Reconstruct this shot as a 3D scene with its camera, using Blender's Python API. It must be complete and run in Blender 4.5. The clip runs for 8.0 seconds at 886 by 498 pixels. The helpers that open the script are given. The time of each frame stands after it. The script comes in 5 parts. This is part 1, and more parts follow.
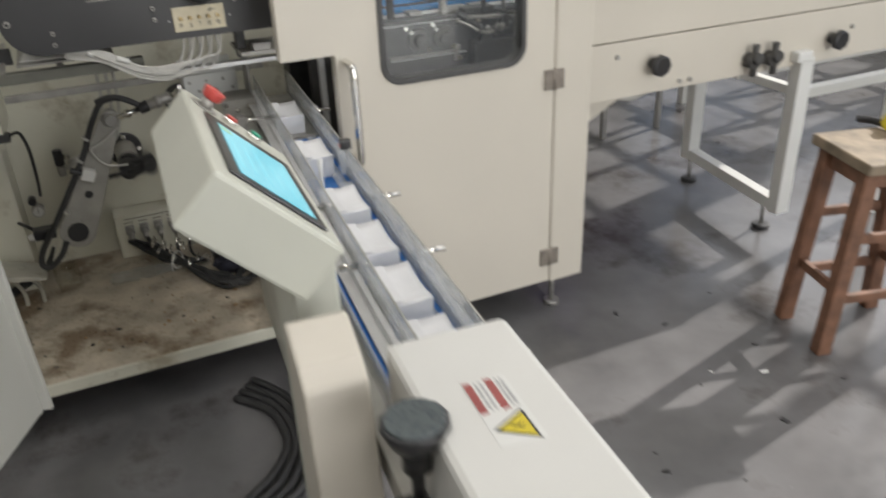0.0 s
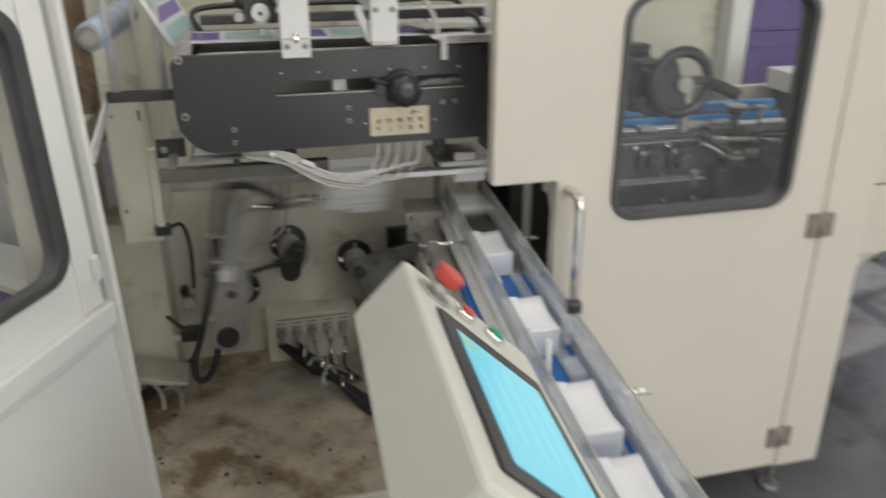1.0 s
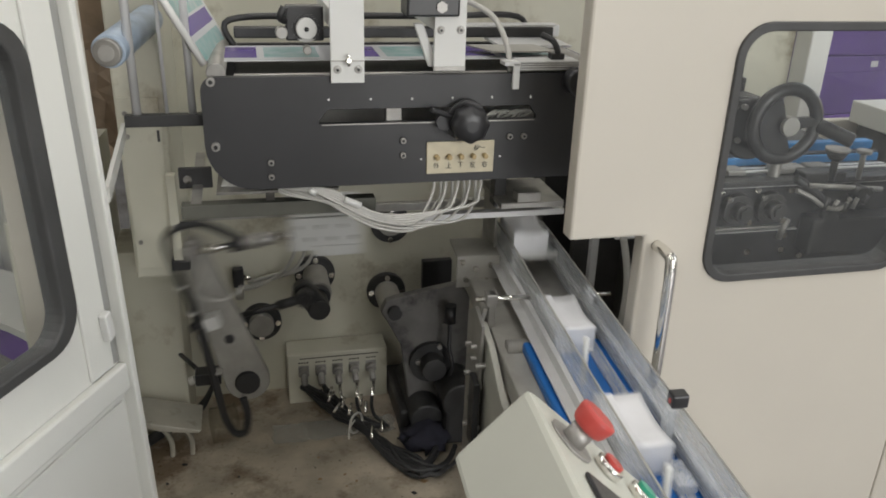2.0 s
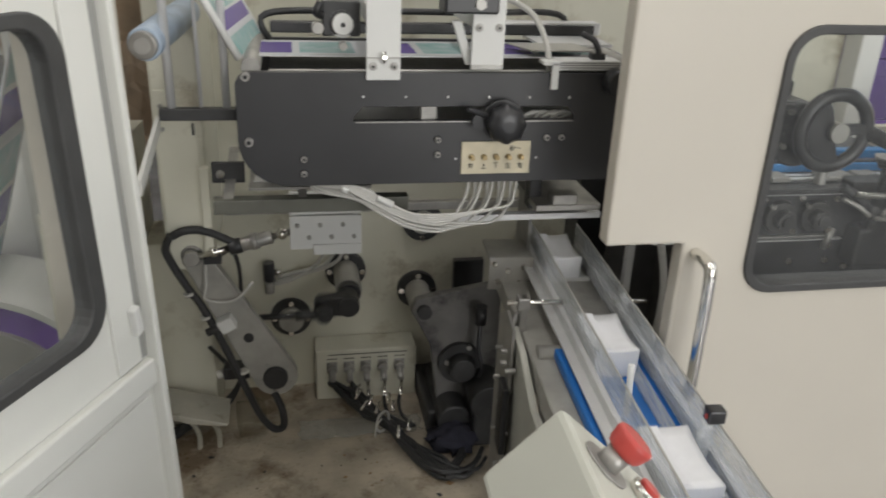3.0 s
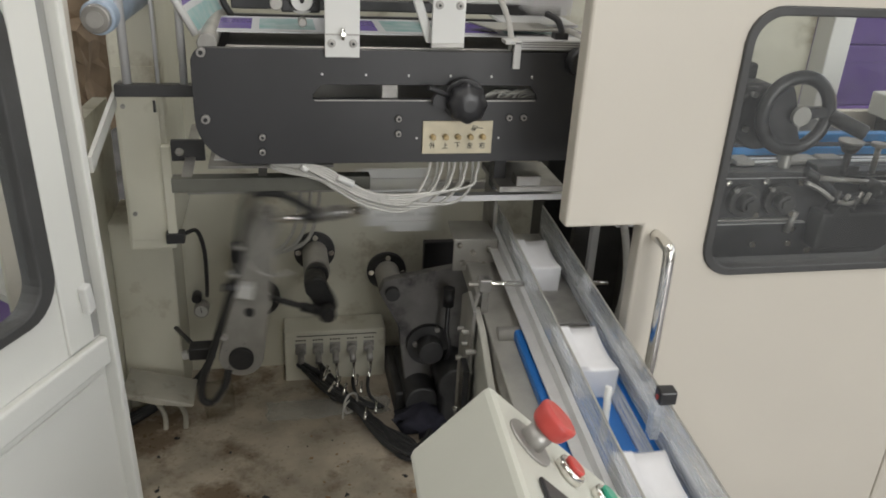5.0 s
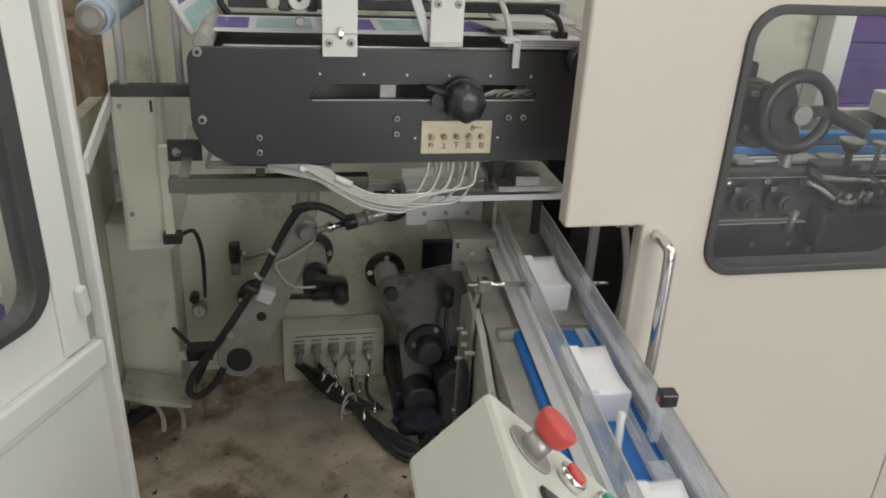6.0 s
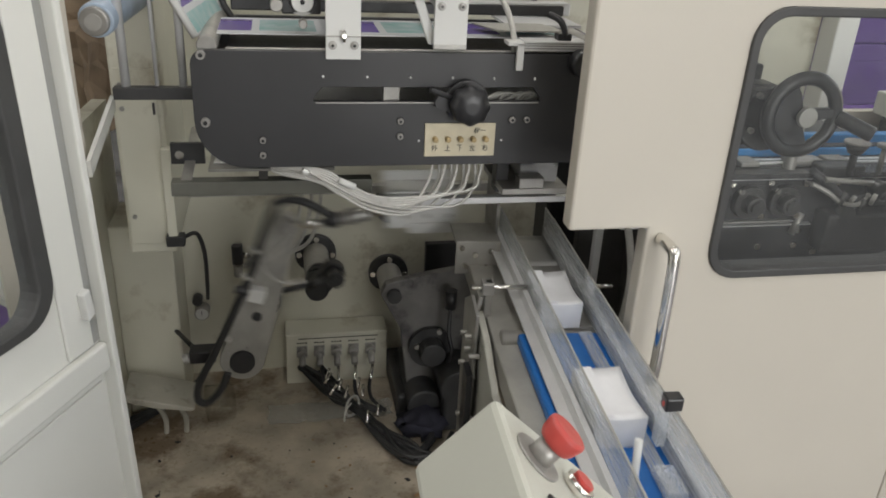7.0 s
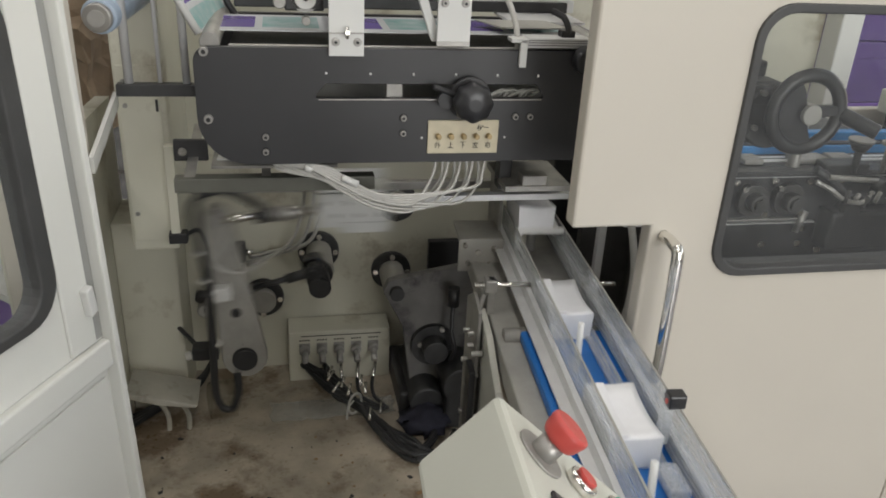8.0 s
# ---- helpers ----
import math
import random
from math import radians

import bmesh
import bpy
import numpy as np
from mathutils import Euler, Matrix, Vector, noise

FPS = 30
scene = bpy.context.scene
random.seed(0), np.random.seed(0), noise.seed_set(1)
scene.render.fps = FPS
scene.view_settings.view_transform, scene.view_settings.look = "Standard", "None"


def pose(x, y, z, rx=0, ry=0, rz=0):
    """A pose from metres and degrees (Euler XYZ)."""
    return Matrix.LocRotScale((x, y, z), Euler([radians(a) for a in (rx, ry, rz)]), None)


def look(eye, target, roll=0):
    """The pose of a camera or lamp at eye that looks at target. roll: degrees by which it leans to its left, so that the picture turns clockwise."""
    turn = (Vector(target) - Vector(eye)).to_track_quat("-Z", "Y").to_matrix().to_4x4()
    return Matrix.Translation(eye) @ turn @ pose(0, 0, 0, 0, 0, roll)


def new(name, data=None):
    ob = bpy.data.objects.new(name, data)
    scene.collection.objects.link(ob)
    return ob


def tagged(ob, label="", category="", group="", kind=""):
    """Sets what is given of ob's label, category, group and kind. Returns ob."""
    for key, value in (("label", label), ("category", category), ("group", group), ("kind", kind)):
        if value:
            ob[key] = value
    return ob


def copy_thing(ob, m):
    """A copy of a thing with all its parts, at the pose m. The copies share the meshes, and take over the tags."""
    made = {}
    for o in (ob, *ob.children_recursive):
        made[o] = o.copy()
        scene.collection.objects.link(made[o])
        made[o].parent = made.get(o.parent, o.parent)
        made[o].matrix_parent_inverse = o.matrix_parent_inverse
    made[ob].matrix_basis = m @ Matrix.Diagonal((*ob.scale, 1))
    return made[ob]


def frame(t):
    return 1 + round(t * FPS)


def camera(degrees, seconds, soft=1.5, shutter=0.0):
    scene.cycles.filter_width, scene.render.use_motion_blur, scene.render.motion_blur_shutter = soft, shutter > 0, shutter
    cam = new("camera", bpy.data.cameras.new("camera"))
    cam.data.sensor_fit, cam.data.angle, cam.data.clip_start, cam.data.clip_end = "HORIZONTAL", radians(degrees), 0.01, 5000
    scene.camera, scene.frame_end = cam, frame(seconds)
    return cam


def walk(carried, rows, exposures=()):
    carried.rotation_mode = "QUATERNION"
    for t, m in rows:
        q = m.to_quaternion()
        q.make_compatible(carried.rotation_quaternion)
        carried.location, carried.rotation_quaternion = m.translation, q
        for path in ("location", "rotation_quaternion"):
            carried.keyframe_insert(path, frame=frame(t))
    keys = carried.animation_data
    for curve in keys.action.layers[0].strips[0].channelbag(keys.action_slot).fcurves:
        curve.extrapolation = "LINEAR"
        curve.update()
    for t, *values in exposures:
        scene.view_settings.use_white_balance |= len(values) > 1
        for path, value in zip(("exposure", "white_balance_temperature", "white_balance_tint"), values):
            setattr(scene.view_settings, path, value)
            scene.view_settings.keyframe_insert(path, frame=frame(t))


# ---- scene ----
cam = camera(58.1, 8.0, soft=1.8, shutter=0.6)
PATH = [
    (0, (-0.07, 0.022, 1.773), (0.641, 1.642, 0.84), -2.3),
    (0.2, (-0.094, 0.134, 1.788), (0.595, 1.77, 0.866), -1.9),
    (0.5, (-0.112, 0.309, 1.78), (0.525, 1.994, 0.911), -0.3),
    (0.7, (-0.098, 0.437, 1.783), (0.466, 2.174, 0.966), 0.1),
    (1, (-0.097, 0.617, 1.786), (0.344, 2.404, 1.004), -0.1),
    (1.2, (-0.107, 0.718, 1.798), (0.267, 2.509, 0.99), 0.2),
    (1.5, (-0.153, 0.852, 1.778), (0.238, 2.651, 0.996), 0.7),
    (1.7, (-0.164, 0.899, 1.79), (0.263, 2.691, 1.011), 1.5),
    (2.8, (-0.149, 0.969, 1.796), (0.278, 2.755, 1.005), 2.6),
    (3, (-0.156, 0.972, 1.795), (0.203, 2.771, 0.999), 2.4),
    (3.5, (-0.131, 0.979, 1.791), (0.187, 2.784, 0.989), 2.6),
    (4, (-0.101, 0.972, 1.789), (0.254, 2.767, 0.982), 3.2),
    (4.5, (-0.1, 0.965, 1.786), (0.285, 2.747, 0.965), 3.4),
    (6, (-0.096, 0.981, 1.785), (0.297, 2.755, 0.951), 3.2),
    (6.5, (-0.098, 0.986, 1.79), (0.294, 2.761, 0.955), 3.2),
    (7, (-0.099, 0.988, 1.788), (0.29, 2.764, 0.954), 3.1),
    (7.5, (-0.098, 0.989, 1.786), (0.289, 2.763, 0.948), 3.1),
    (8, (-0.099, 0.989, 1.785), (0.283, 2.764, 0.947), 3.1),
]
walk(cam, [(t, look(eye, target, roll)) for t, eye, target, roll in PATH])


# ---- light ----
world = bpy.data.worlds.new("sky")
scene.world = world
world.use_nodes = True
wn = world.node_tree.nodes
sky = wn.new("ShaderNodeTexSky")
sky.sky_type = "NISHITA"
sky.sun_disc = False
SUN_FROM = Vector((1.0, 0.22, 0.70)).normalized()
sky.sun_elevation = math.asin(SUN_FROM.z)
sky.sun_rotation = math.atan2(SUN_FROM.x, SUN_FROM.y)
world.node_tree.links.new(sky.outputs[0], wn["Background"].inputs[0])
wn["Background"].inputs[1].default_value = 0.1
scene.view_settings.exposure = 0.06

sun_data = bpy.data.lights.new("sun", "SUN")
sun_data.energy, sun_data.angle, sun_data.color = 5.0, radians(0.55), (1.0, 0.95, 0.88)
sun = new("sun", sun_data)
sun.matrix_basis = look((0, 0, 0), -SUN_FROM)


def area_lamp(name, m, w, h, power, colour=(1, 1, 1)):
    d = bpy.data.lights.new(name, "AREA")
    d.shape, d.size, d.size_y, d.energy, d.color = "RECTANGLE", w, h, power, colour
    o = new(name, d)
    o.matrix_basis = m
    return o


# daylight of the hall's windows, an added unseen front fill lamp, and fill lamps under the roof
area_lamp("window_daylight", look((6.9, 2.0, 3.0), (1, 2.0, 0.5)), 10, 2.6, 100, (0.97, 0.98, 1.0))
area_lamp("front_fill_light", look((2.2, -5.8, 2.3), (0.1, 2.5, 0.8)), 5, 3.8, 360, (1.0, 0.985, 0.96))
# unseen lamps added under the roof as fill from above
for lx in (-3.0, 0.2, 3.4):
    for ly in (-1.6, 1.5, 5.0):
        area_lamp("roof_fill_light", pose(lx, ly, 4.85), 0.25, 2.4, 33, (1.0, 0.97, 0.92))


# ---- materials ----
def mat(name, colour, rough=0.5, metal=0.0, var=0.12, scale=6.0, bump=0.05, bscale=90.0, stain=None, stain_at=0.6, stain_scale=3.0, coat=0.0, rand=0.0):
    m = bpy.data.materials.new(name)
    m.use_nodes = True
    n, l = m.node_tree.nodes, m.node_tree.links
    b = n["Principled BSDF"]
    b.inputs["Metallic"].default_value = metal
    b.inputs["Coat Weight"].default_value = coat
    tc = n.new("ShaderNodeTexCoord")
    geo = n.new("ShaderNodeNewGeometry")
    n1 = n.new("ShaderNodeTexNoise")
    n1.inputs["Scale"].default_value = scale
    n1.inputs["Detail"].default_value = 6
    l.new(geo.outputs["Position"] if rand == 0 else tc.outputs["Object"], n1.inputs["Vector"])
    ramp = n.new("ShaderNodeValToRGB")
    ramp.color_ramp.elements[0].position, ramp.color_ramp.elements[1].position = 0.3, 0.7
    c = Vector(colour)
    ramp.color_ramp.elements[0].color = (*(c * (1 - var)), 1)
    ramp.color_ramp.elements[1].color = (*[min(1, v) for v in c * (1 + var)], 1)
    l.new(n1.outputs["Fac"], ramp.inputs["Fac"])
    out = ramp.outputs["Color"]
    if stain:
        n2 = n.new("ShaderNodeTexNoise")
        n2.inputs["Scale"].default_value, n2.inputs["Detail"].default_value, n2.inputs["Roughness"].default_value = stain_scale, 9, 0.65
        l.new(geo.outputs["Position"], n2.inputs["Vector"])
        r2 = n.new("ShaderNodeValToRGB")
        r2.color_ramp.elements[0].position, r2.color_ramp.elements[1].position = stain_at, min(1, stain_at + 0.12)
        l.new(n2.outputs["Fac"], r2.inputs["Fac"])
        mx = n.new("ShaderNodeMix")
        mx.data_type = "RGBA"
        mx.inputs[7].default_value = (*stain, 1)
        l.new(r2.outputs["Color"], mx.inputs[0])
        l.new(out, mx.inputs[6])
        out = mx.outputs[2]
    if rand:
        oi = n.new("ShaderNodeObjectInfo")
        hs = n.new("ShaderNodeHueSaturation")
        mr = n.new("ShaderNodeMapRange")
        mr.inputs[3].default_value, mr.inputs[4].default_value = 1 - rand, 1 + rand
        l.new(oi.outputs["Random"], mr.inputs[0])
        l.new(mr.outputs[0], hs.inputs["Value"])
        l.new(out, hs.inputs["Color"])
        out = hs.outputs["Color"]
    l.new(out, b.inputs["Base Color"])
    rr = n.new("ShaderNodeMapRange")
    rr.inputs[3].default_value, rr.inputs[4].default_value = max(0.02, rough - 0.1), min(1, rough + 0.1)
    n3 = n.new("ShaderNodeTexNoise")
    n3.inputs["Scale"].default_value, n3.inputs["Detail"].default_value = bscale, 4
    l.new(geo.outputs["Position"] if rand == 0 else tc.outputs["Object"], n3.inputs["Vector"])
    l.new(n3.outputs["Fac"], rr.inputs[0])
    l.new(rr.outputs[0], b.inputs["Roughness"])
    if bump:
        bp = n.new("ShaderNodeBump")
        bp.inputs["Strength"].default_value, bp.inputs["Distance"].default_value = bump, 0.004
        l.new(n3.outputs["Fac"], bp.inputs["Height"])
        l.new(bp.outputs[0], b.inputs["Normal"])
    return m


def glass(name, tint=(1, 1, 1), rough=0.03, milk=0.0):
    m = bpy.data.materials.new(name)
    m.use_nodes = True
    n, l = m.node_tree.nodes, m.node_tree.links
    tr, gl, mx, fr = n.new("ShaderNodeBsdfTransparent"), n.new("ShaderNodeBsdfGlossy"), n.new("ShaderNodeMixShader"), n.new("ShaderNodeLayerWeight")
    pw, ma = n.new("ShaderNodeMath"), n.new("ShaderNodeMath")
    tr.inputs[0].default_value = (*tint, 1)
    gl.inputs["Roughness"].default_value = rough
    fr.inputs[0].default_value = 0.5
    pw.operation, pw.inputs[1].default_value = "POWER", 4.0
    ma.operation, ma.inputs[1].default_value, ma.inputs[2].default_value = "MULTIPLY_ADD", 0.55, 0.03
    l.new(fr.outputs["Facing"], pw.inputs[0])
    l.new(pw.outputs[0], ma.inputs[0])
    l.new(ma.outputs[0], mx.inputs[0])
    see = tr
    if milk:
        df, mm, nz, rg = n.new("ShaderNodeBsdfDiffuse"), n.new("ShaderNodeMixShader"), n.new("ShaderNodeTexNoise"), n.new("ShaderNodeMapRange")
        df.inputs[0].default_value = (0.8, 0.82, 0.84, 1)
        nz.inputs["Scale"].default_value, nz.inputs["Detail"].default_value, nz.inputs["Distortion"].default_value = 14, 6, 1.2
        rg.inputs[1].default_value, rg.inputs[2].default_value = 0.3, 0.7
        rg.inputs[3].default_value, rg.inputs[4].default_value = milk * 0.6, milk * 1.4
        l.new(nz.outputs["Fac"], rg.inputs[0])
        l.new(rg.outputs[0], mm.inputs[0])
        l.new(tr.outputs[0], mm.inputs[1])
        l.new(df.outputs[0], mm.inputs[2])
        see = mm
    l.new(see.outputs[0], mx.inputs[1])
    l.new(gl.outputs[0], mx.inputs[2])
    l.new(mx.outputs[0], n["Material Output"].inputs[0])
    return m


def glow(name, colour, strength):
    m = bpy.data.materials.new(name)
    m.use_nodes = True
    b = m.node_tree.nodes["Principled BSDF"]
    b.inputs["Base Color"].default_value = (0.02, 0.02, 0.02, 1)
    b.inputs["Roughness"].default_value = 0.15
    b.inputs["Emission Color"].default_value = (*colour, 1)
    b.inputs["Emission Strength"].default_value = strength
    return m


CREAM = mat("cream_powder_coat", (0.585, 0.545, 0.475), 0.42, var=0.03, scale=2.5, bump=0.03, bscale=260, stain=(0.50, 0.455, 0.385), stain_at=0.70, stain_scale=5)
CREAM_IN = mat("grimy_cream_paint", (0.60, 0.585, 0.49), 0.5, var=0.09, scale=3, bump=0.05, bscale=160, stain=(0.36, 0.32, 0.24), stain_at=0.57, stain_scale=4)
GREY_WHITE = mat("grey_white_paint", (0.58, 0.575, 0.54), 0.42, var=0.03, scale=4, bump=0.03, bscale=240)
LEAF_WHITE = mat("off_white_door_paint", (0.70, 0.70, 0.66), 0.4, var=0.025, scale=3, bump=0.03, bscale=240, stain=(0.60, 0.58, 0.52), stain_at=0.68, stain_scale=7)
UNIT_BLACK = mat("worn_black_steel", (0.040, 0.040, 0.042), 0.36, var=0.3, scale=16, bump=0.06, bscale=140)
WHITE_COVER = mat("white_painted_sheet", (0.62, 0.615, 0.59), 0.4, var=0.02, scale=4, bump=0.03, bscale=240)
PAN = mat("oily_dirty_pan", (0.45, 0.395, 0.315), 0.30, var=0.28, scale=9, bump=0.25, bscale=70, stain=(0.19, 0.14, 0.092), stain_at=0.50, stain_scale=4.6)
BLACK = mat("black_anodised_plate", (0.034, 0.034, 0.036), 0.40, var=0.15, scale=5, bump=0.03, bscale=300)
DARK = mat("dark_machine_steel", (0.043, 0.043, 0.044), 0.42, metal=0.3, var=0.3, scale=14, bump=0.05, bscale=120)
GASKET = mat("grey_black_gasket", (0.055, 0.055, 0.055), 0.5, var=0.15, scale=10, bump=0.04, bscale=200)
RUBBER = mat("black_rubber", (0.026, 0.026, 0.027), 0.5, var=0.2, scale=12, bump=0.04, bscale=200)
PLASTIC = mat("black_plastic", (0.023, 0.023, 0.025), 0.32, var=0.2, scale=12, bump=0.03, bscale=200)
STEEL = mat("grey_steel", (0.34, 0.33, 0.31), 0.40, metal=0.5, var=0.2, scale=18, bump=0.05, bscale=150)
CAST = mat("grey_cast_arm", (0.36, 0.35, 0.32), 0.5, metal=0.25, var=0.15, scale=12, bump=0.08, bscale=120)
CHROME = mat("polished_steel", (0.78, 0.76, 0.72), 0.16, metal=1.0, var=0.04, scale=10, bump=0.0)
ALU = mat("aluminium", (0.66, 0.66, 0.66), 0.38, metal=0.35, var=0.05, scale=20, bump=0.03, bscale=200)
DULL_BEAM = mat("dull_green_grey_beam", (0.13, 0.13, 0.11), 0.5, metal=0.3, var=0.2, scale=9, bump=0.06, bscale=110)
BLUE = mat("blue_belt", (0.012, 0.13, 0.42), 0.42, var=0.08, scale=14, bump=0.05, bscale=220)
TISSUE = mat("white_tissue", (0.74, 0.74, 0.755), 0.9, var=0.03, scale=30, bump=0.25, bscale=240, rand=0.03)
RED = mat("red_plastic", (0.50, 0.065, 0.055), 0.38, var=0.05, bump=0.0)
GREEN = mat("green_plastic", (0.03, 0.30, 0.19), 0.35, var=0.05, bump=0.0)
CONCRETE = mat("worn_concrete", (0.140, 0.137, 0.141), 0.22, var=0.24, scale=3.2, bump=0.05, bscale=24, stain=(0.062, 0.055, 0.052), stain_at=0.53, stain_scale=1.6)
WOOD = mat("worn_reddish_wood", (0.17, 0.082, 0.048), 0.55, var=0.35, scale=16, bump=0.12, bscale=70)
SEATWOOD = mat("bare_seat_wood", (0.21, 0.165, 0.115), 0.6, var=0.35, scale=14, bump=0.12, bscale=70)
YELLOW = mat("yellow_tape", (0.62, 0.50, 0.03), 0.4, var=0.05, bump=0.0)
CARD = mat("cardboard", (0.33, 0.21, 0.11), 0.75, var=0.2, scale=8, bump=0.1, bscale=60)
CAST_DARK = mat("dark_cast_iron", (0.062, 0.060, 0.058), 0.5, metal=0.2, var=0.25, scale=12, bump=0.1, bscale=100)
HINGE = mat("brown_grey_hinge", (0.24, 0.21, 0.18), 0.45, metal=0.3, var=0.2, scale=30, bump=0.05)
PURPLE = mat("purple_film", (0.16, 0.07, 0.36), 0.35, var=0.25, scale=9, bump=0.02)
WALLPAINT = mat("hall_wall_paint", (0.55, 0.54, 0.50), 0.8, var=0.08, scale=0.8, bump=0.1, bscale=40)
ROOF = mat("hall_roof_sheet", (0.45, 0.45, 0.44), 0.7, var=0.08, scale=0.8, bump=0.05)
WHITE = mat("white_bracket", (0.66, 0.66, 0.64), 0.4, var=0.03, bump=0.02)
# milk: the acrylic's own haze plus pale reflections painted in as diffuse white
CLEAR = glass("clear_acrylic", (0.95, 0.96, 0.97), 0.10, 0.31)
# here the milk only paints reflected haze over the panes
PANE = glass("window_pane", (0.96, 0.97, 0.96), 0.02, 0.026)
HOSE = mat("milky_hose", (0.50, 0.49, 0.46), 0.3, var=0.08, scale=20, bump=0.0, coat=0.3)
SCREEN = glow("lit_screen", (0.17, 0.62, 0.76), 0.95)
CONSOLE = mat("console_grey_paint", (0.52, 0.525, 0.465), 0.45, var=0.04, scale=5, bump=0.03, bscale=240, stain=(0.42, 0.40, 0.34), stain_at=0.66, stain_scale=6)


# ---- building helpers ----
def cube(x0, x1, y0, y1, z0, z1, bevel=0.0, bm=None):
    one = bmesh.new()
    bmesh.ops.create_cube(one, size=1)
    for v in one.verts:
        v.co = ((x0 + x1) / 2 + v.co.x * (x1 - x0), (y0 + y1) / 2 + v.co.y * (y1 - y0), (z0 + z1) / 2 + v.co.z * (z1 - z0))
    if bevel:
        bmesh.ops.bevel(one, geom=one.edges[:], offset=bevel, segments=2, affect="EDGES", profile=0.5)
    return merge(bm, one)


def merge(bm, one):
    if bm is None:
        return one
    d = bpy.data.meshes.new("tmp")
    one.to_mesh(d)
    bm.from_mesh(d)
    bpy.data.meshes.remove(d)
    one.free()
    return bm


def rod(a, b, r, bm=None, seg=20, r2=None, bevel=0.0):
    """A round bar from a to b."""
    a, b = Vector(a), Vector(b)
    one = bmesh.new()
    bmesh.ops.create_cone(one, cap_ends=True, segments=seg, radius1=r, radius2=r if r2 is None else r2, depth=(b - a).length)
    if bevel:
        bmesh.ops.bevel(one, geom=[e for e in one.edges if len(e.link_faces) == 2 and any(len(f.verts) > 4 for f in e.link_faces)], offset=bevel, segments=2, affect="EDGES", profile=0.5)
    m = Matrix.Translation((a + b) / 2) @ (b - a).to_track_quat("Z", "Y").to_matrix().to_4x4()
    one.transform(m)
    for f in one.faces:
        f.smooth = len(f.verts) == 4
    return merge(bm, one)


def tube(points, r, bm=None, seg=8, steps=6):
    """A bent pipe or cable through points, smoothed."""
    P = [Vector(p) for p in points]
    Q = []
    for i in range(len(P) - 1):
        p0, p1, p2, p3 = P[max(i - 1, 0)], P[i], P[i + 1], P[min(i + 2, len(P) - 1)]
        for k in range(steps):
            t = k / steps
            Q.append(0.5 * (2 * p1 + (p2 - p0) * t + (2 * p0 - 5 * p1 + 4 * p2 - p3) * t * t + (3 * p1 - p0 - 3 * p2 + p3) * t ** 3))
    Q.append(P[-1])
    one = bmesh.new()
    rings, up = [], Vector((0.13, 0.21, 1)).normalized()
    for i, q in enumerate(Q):
        d = (Q[min(i + 1, len(Q) - 1)] - Q[max(i - 1, 0)]).normalized()
        s = d.cross(up)
        s = s.normalized() if s.length > 1e-4 else d.orthogonal().normalized()
        up = s.cross(d).normalized()
        rings.append([one.verts.new(q + r * (math.cos(a) * s + math.sin(a) * up)) for a in (2 * math.pi * k / seg for k in range(seg))])
    for a, b in zip(rings, rings[1:]):
        for k in range(seg):
            one.faces.new((a[k], a[(k + 1) % seg], b[(k + 1) % seg], b[k])).smooth = True
    one.faces.new(rings[0][::-1])
    one.faces.new(rings[-1])
    return merge(bm, one)


def plate(outline, axis, lo, hi, holes=(), bevel=0.0, bm=None):
    """A plate: an outline of 2D points, with holes, drawn out along an axis. axis y: points are (x, z); x: (y, z); z: (x, y)."""
    def co(p, v):
        return {"y": (p[0], v, p[1]), "x": (v, p[0], p[1]), "z": (p[0], p[1], v)}[axis]
    one = bmesh.new()
    edges = []
    for loop in (outline, *holes):
        vs = [one.verts.new(co(p, lo)) for p in loop]
        edges += [one.edges.new((vs[i], vs[(i + 1) % len(vs)])) for i in range(len(vs))]
    if holes:
        bmesh.ops.triangle_fill(one, use_beauty=True, use_dissolve=False, edges=edges)
    else:
        one.faces.new(vs)
    bmesh.ops.recalc_face_normals(one, faces=one.faces[:])
    ex = bmesh.ops.extrude_face_region(one, geom=one.faces[:])
    shift = Vector(co((0, 0), hi - lo))
    bmesh.ops.translate(one, verts=[g for g in ex["geom"] if isinstance(g, bmesh.types.BMVert)], vec=shift)
    bmesh.ops.recalc_face_normals(one, faces=one.faces[:])
    if bevel:
        sharp = [e for e in one.edges if len(e.link_faces) == 2 and e.calc_face_angle(0) > 0.6]
        bmesh.ops.bevel(one, geom=sharp, offset=bevel, segments=2, affect="EDGES", profile=0.5)
    return merge(bm, one)


def rounded(x0, x1, z0, z1, r, n=6):
    rs = r if isinstance(r, (tuple, list)) else (r, r, r, r)
    pts = []
    for (cx, cz, a0), q in zip(((x1, z1, 0), (x0, z1, 90), (x0, z0, 180), (x1, z0, 270)), rs):
        sx, sz = (1 if cx == x1 else -1), (1 if cz == z1 else -1)
        for k in range(n + 1):
            a = radians(a0 + 90 * k / n)
            pts.append((cx - sx * q + q * math.cos(a), cz - sz * q + q * math.sin(a)))
    return pts


def disc(cx, cz, r, n=20):
    return [(cx + r * math.cos(2 * math.pi * k / n), cz + r * math.sin(2 * math.pi * k / n)) for k in range(n)]


def mesh_of(name, bm):
    d = bpy.data.meshes.new(name)
    bm.to_mesh(d)
    bm.free()
    return d


def part(name, bm, material, parent=None, label="", m=None):
    d = mesh_of(name, bm)
    d.materials.append(material)
    o = new(name, d)
    if parent is not None:
        o.parent = parent
    if m is not None:
        o.matrix_basis = m
    if label:
        tagged(o, label)
    return o


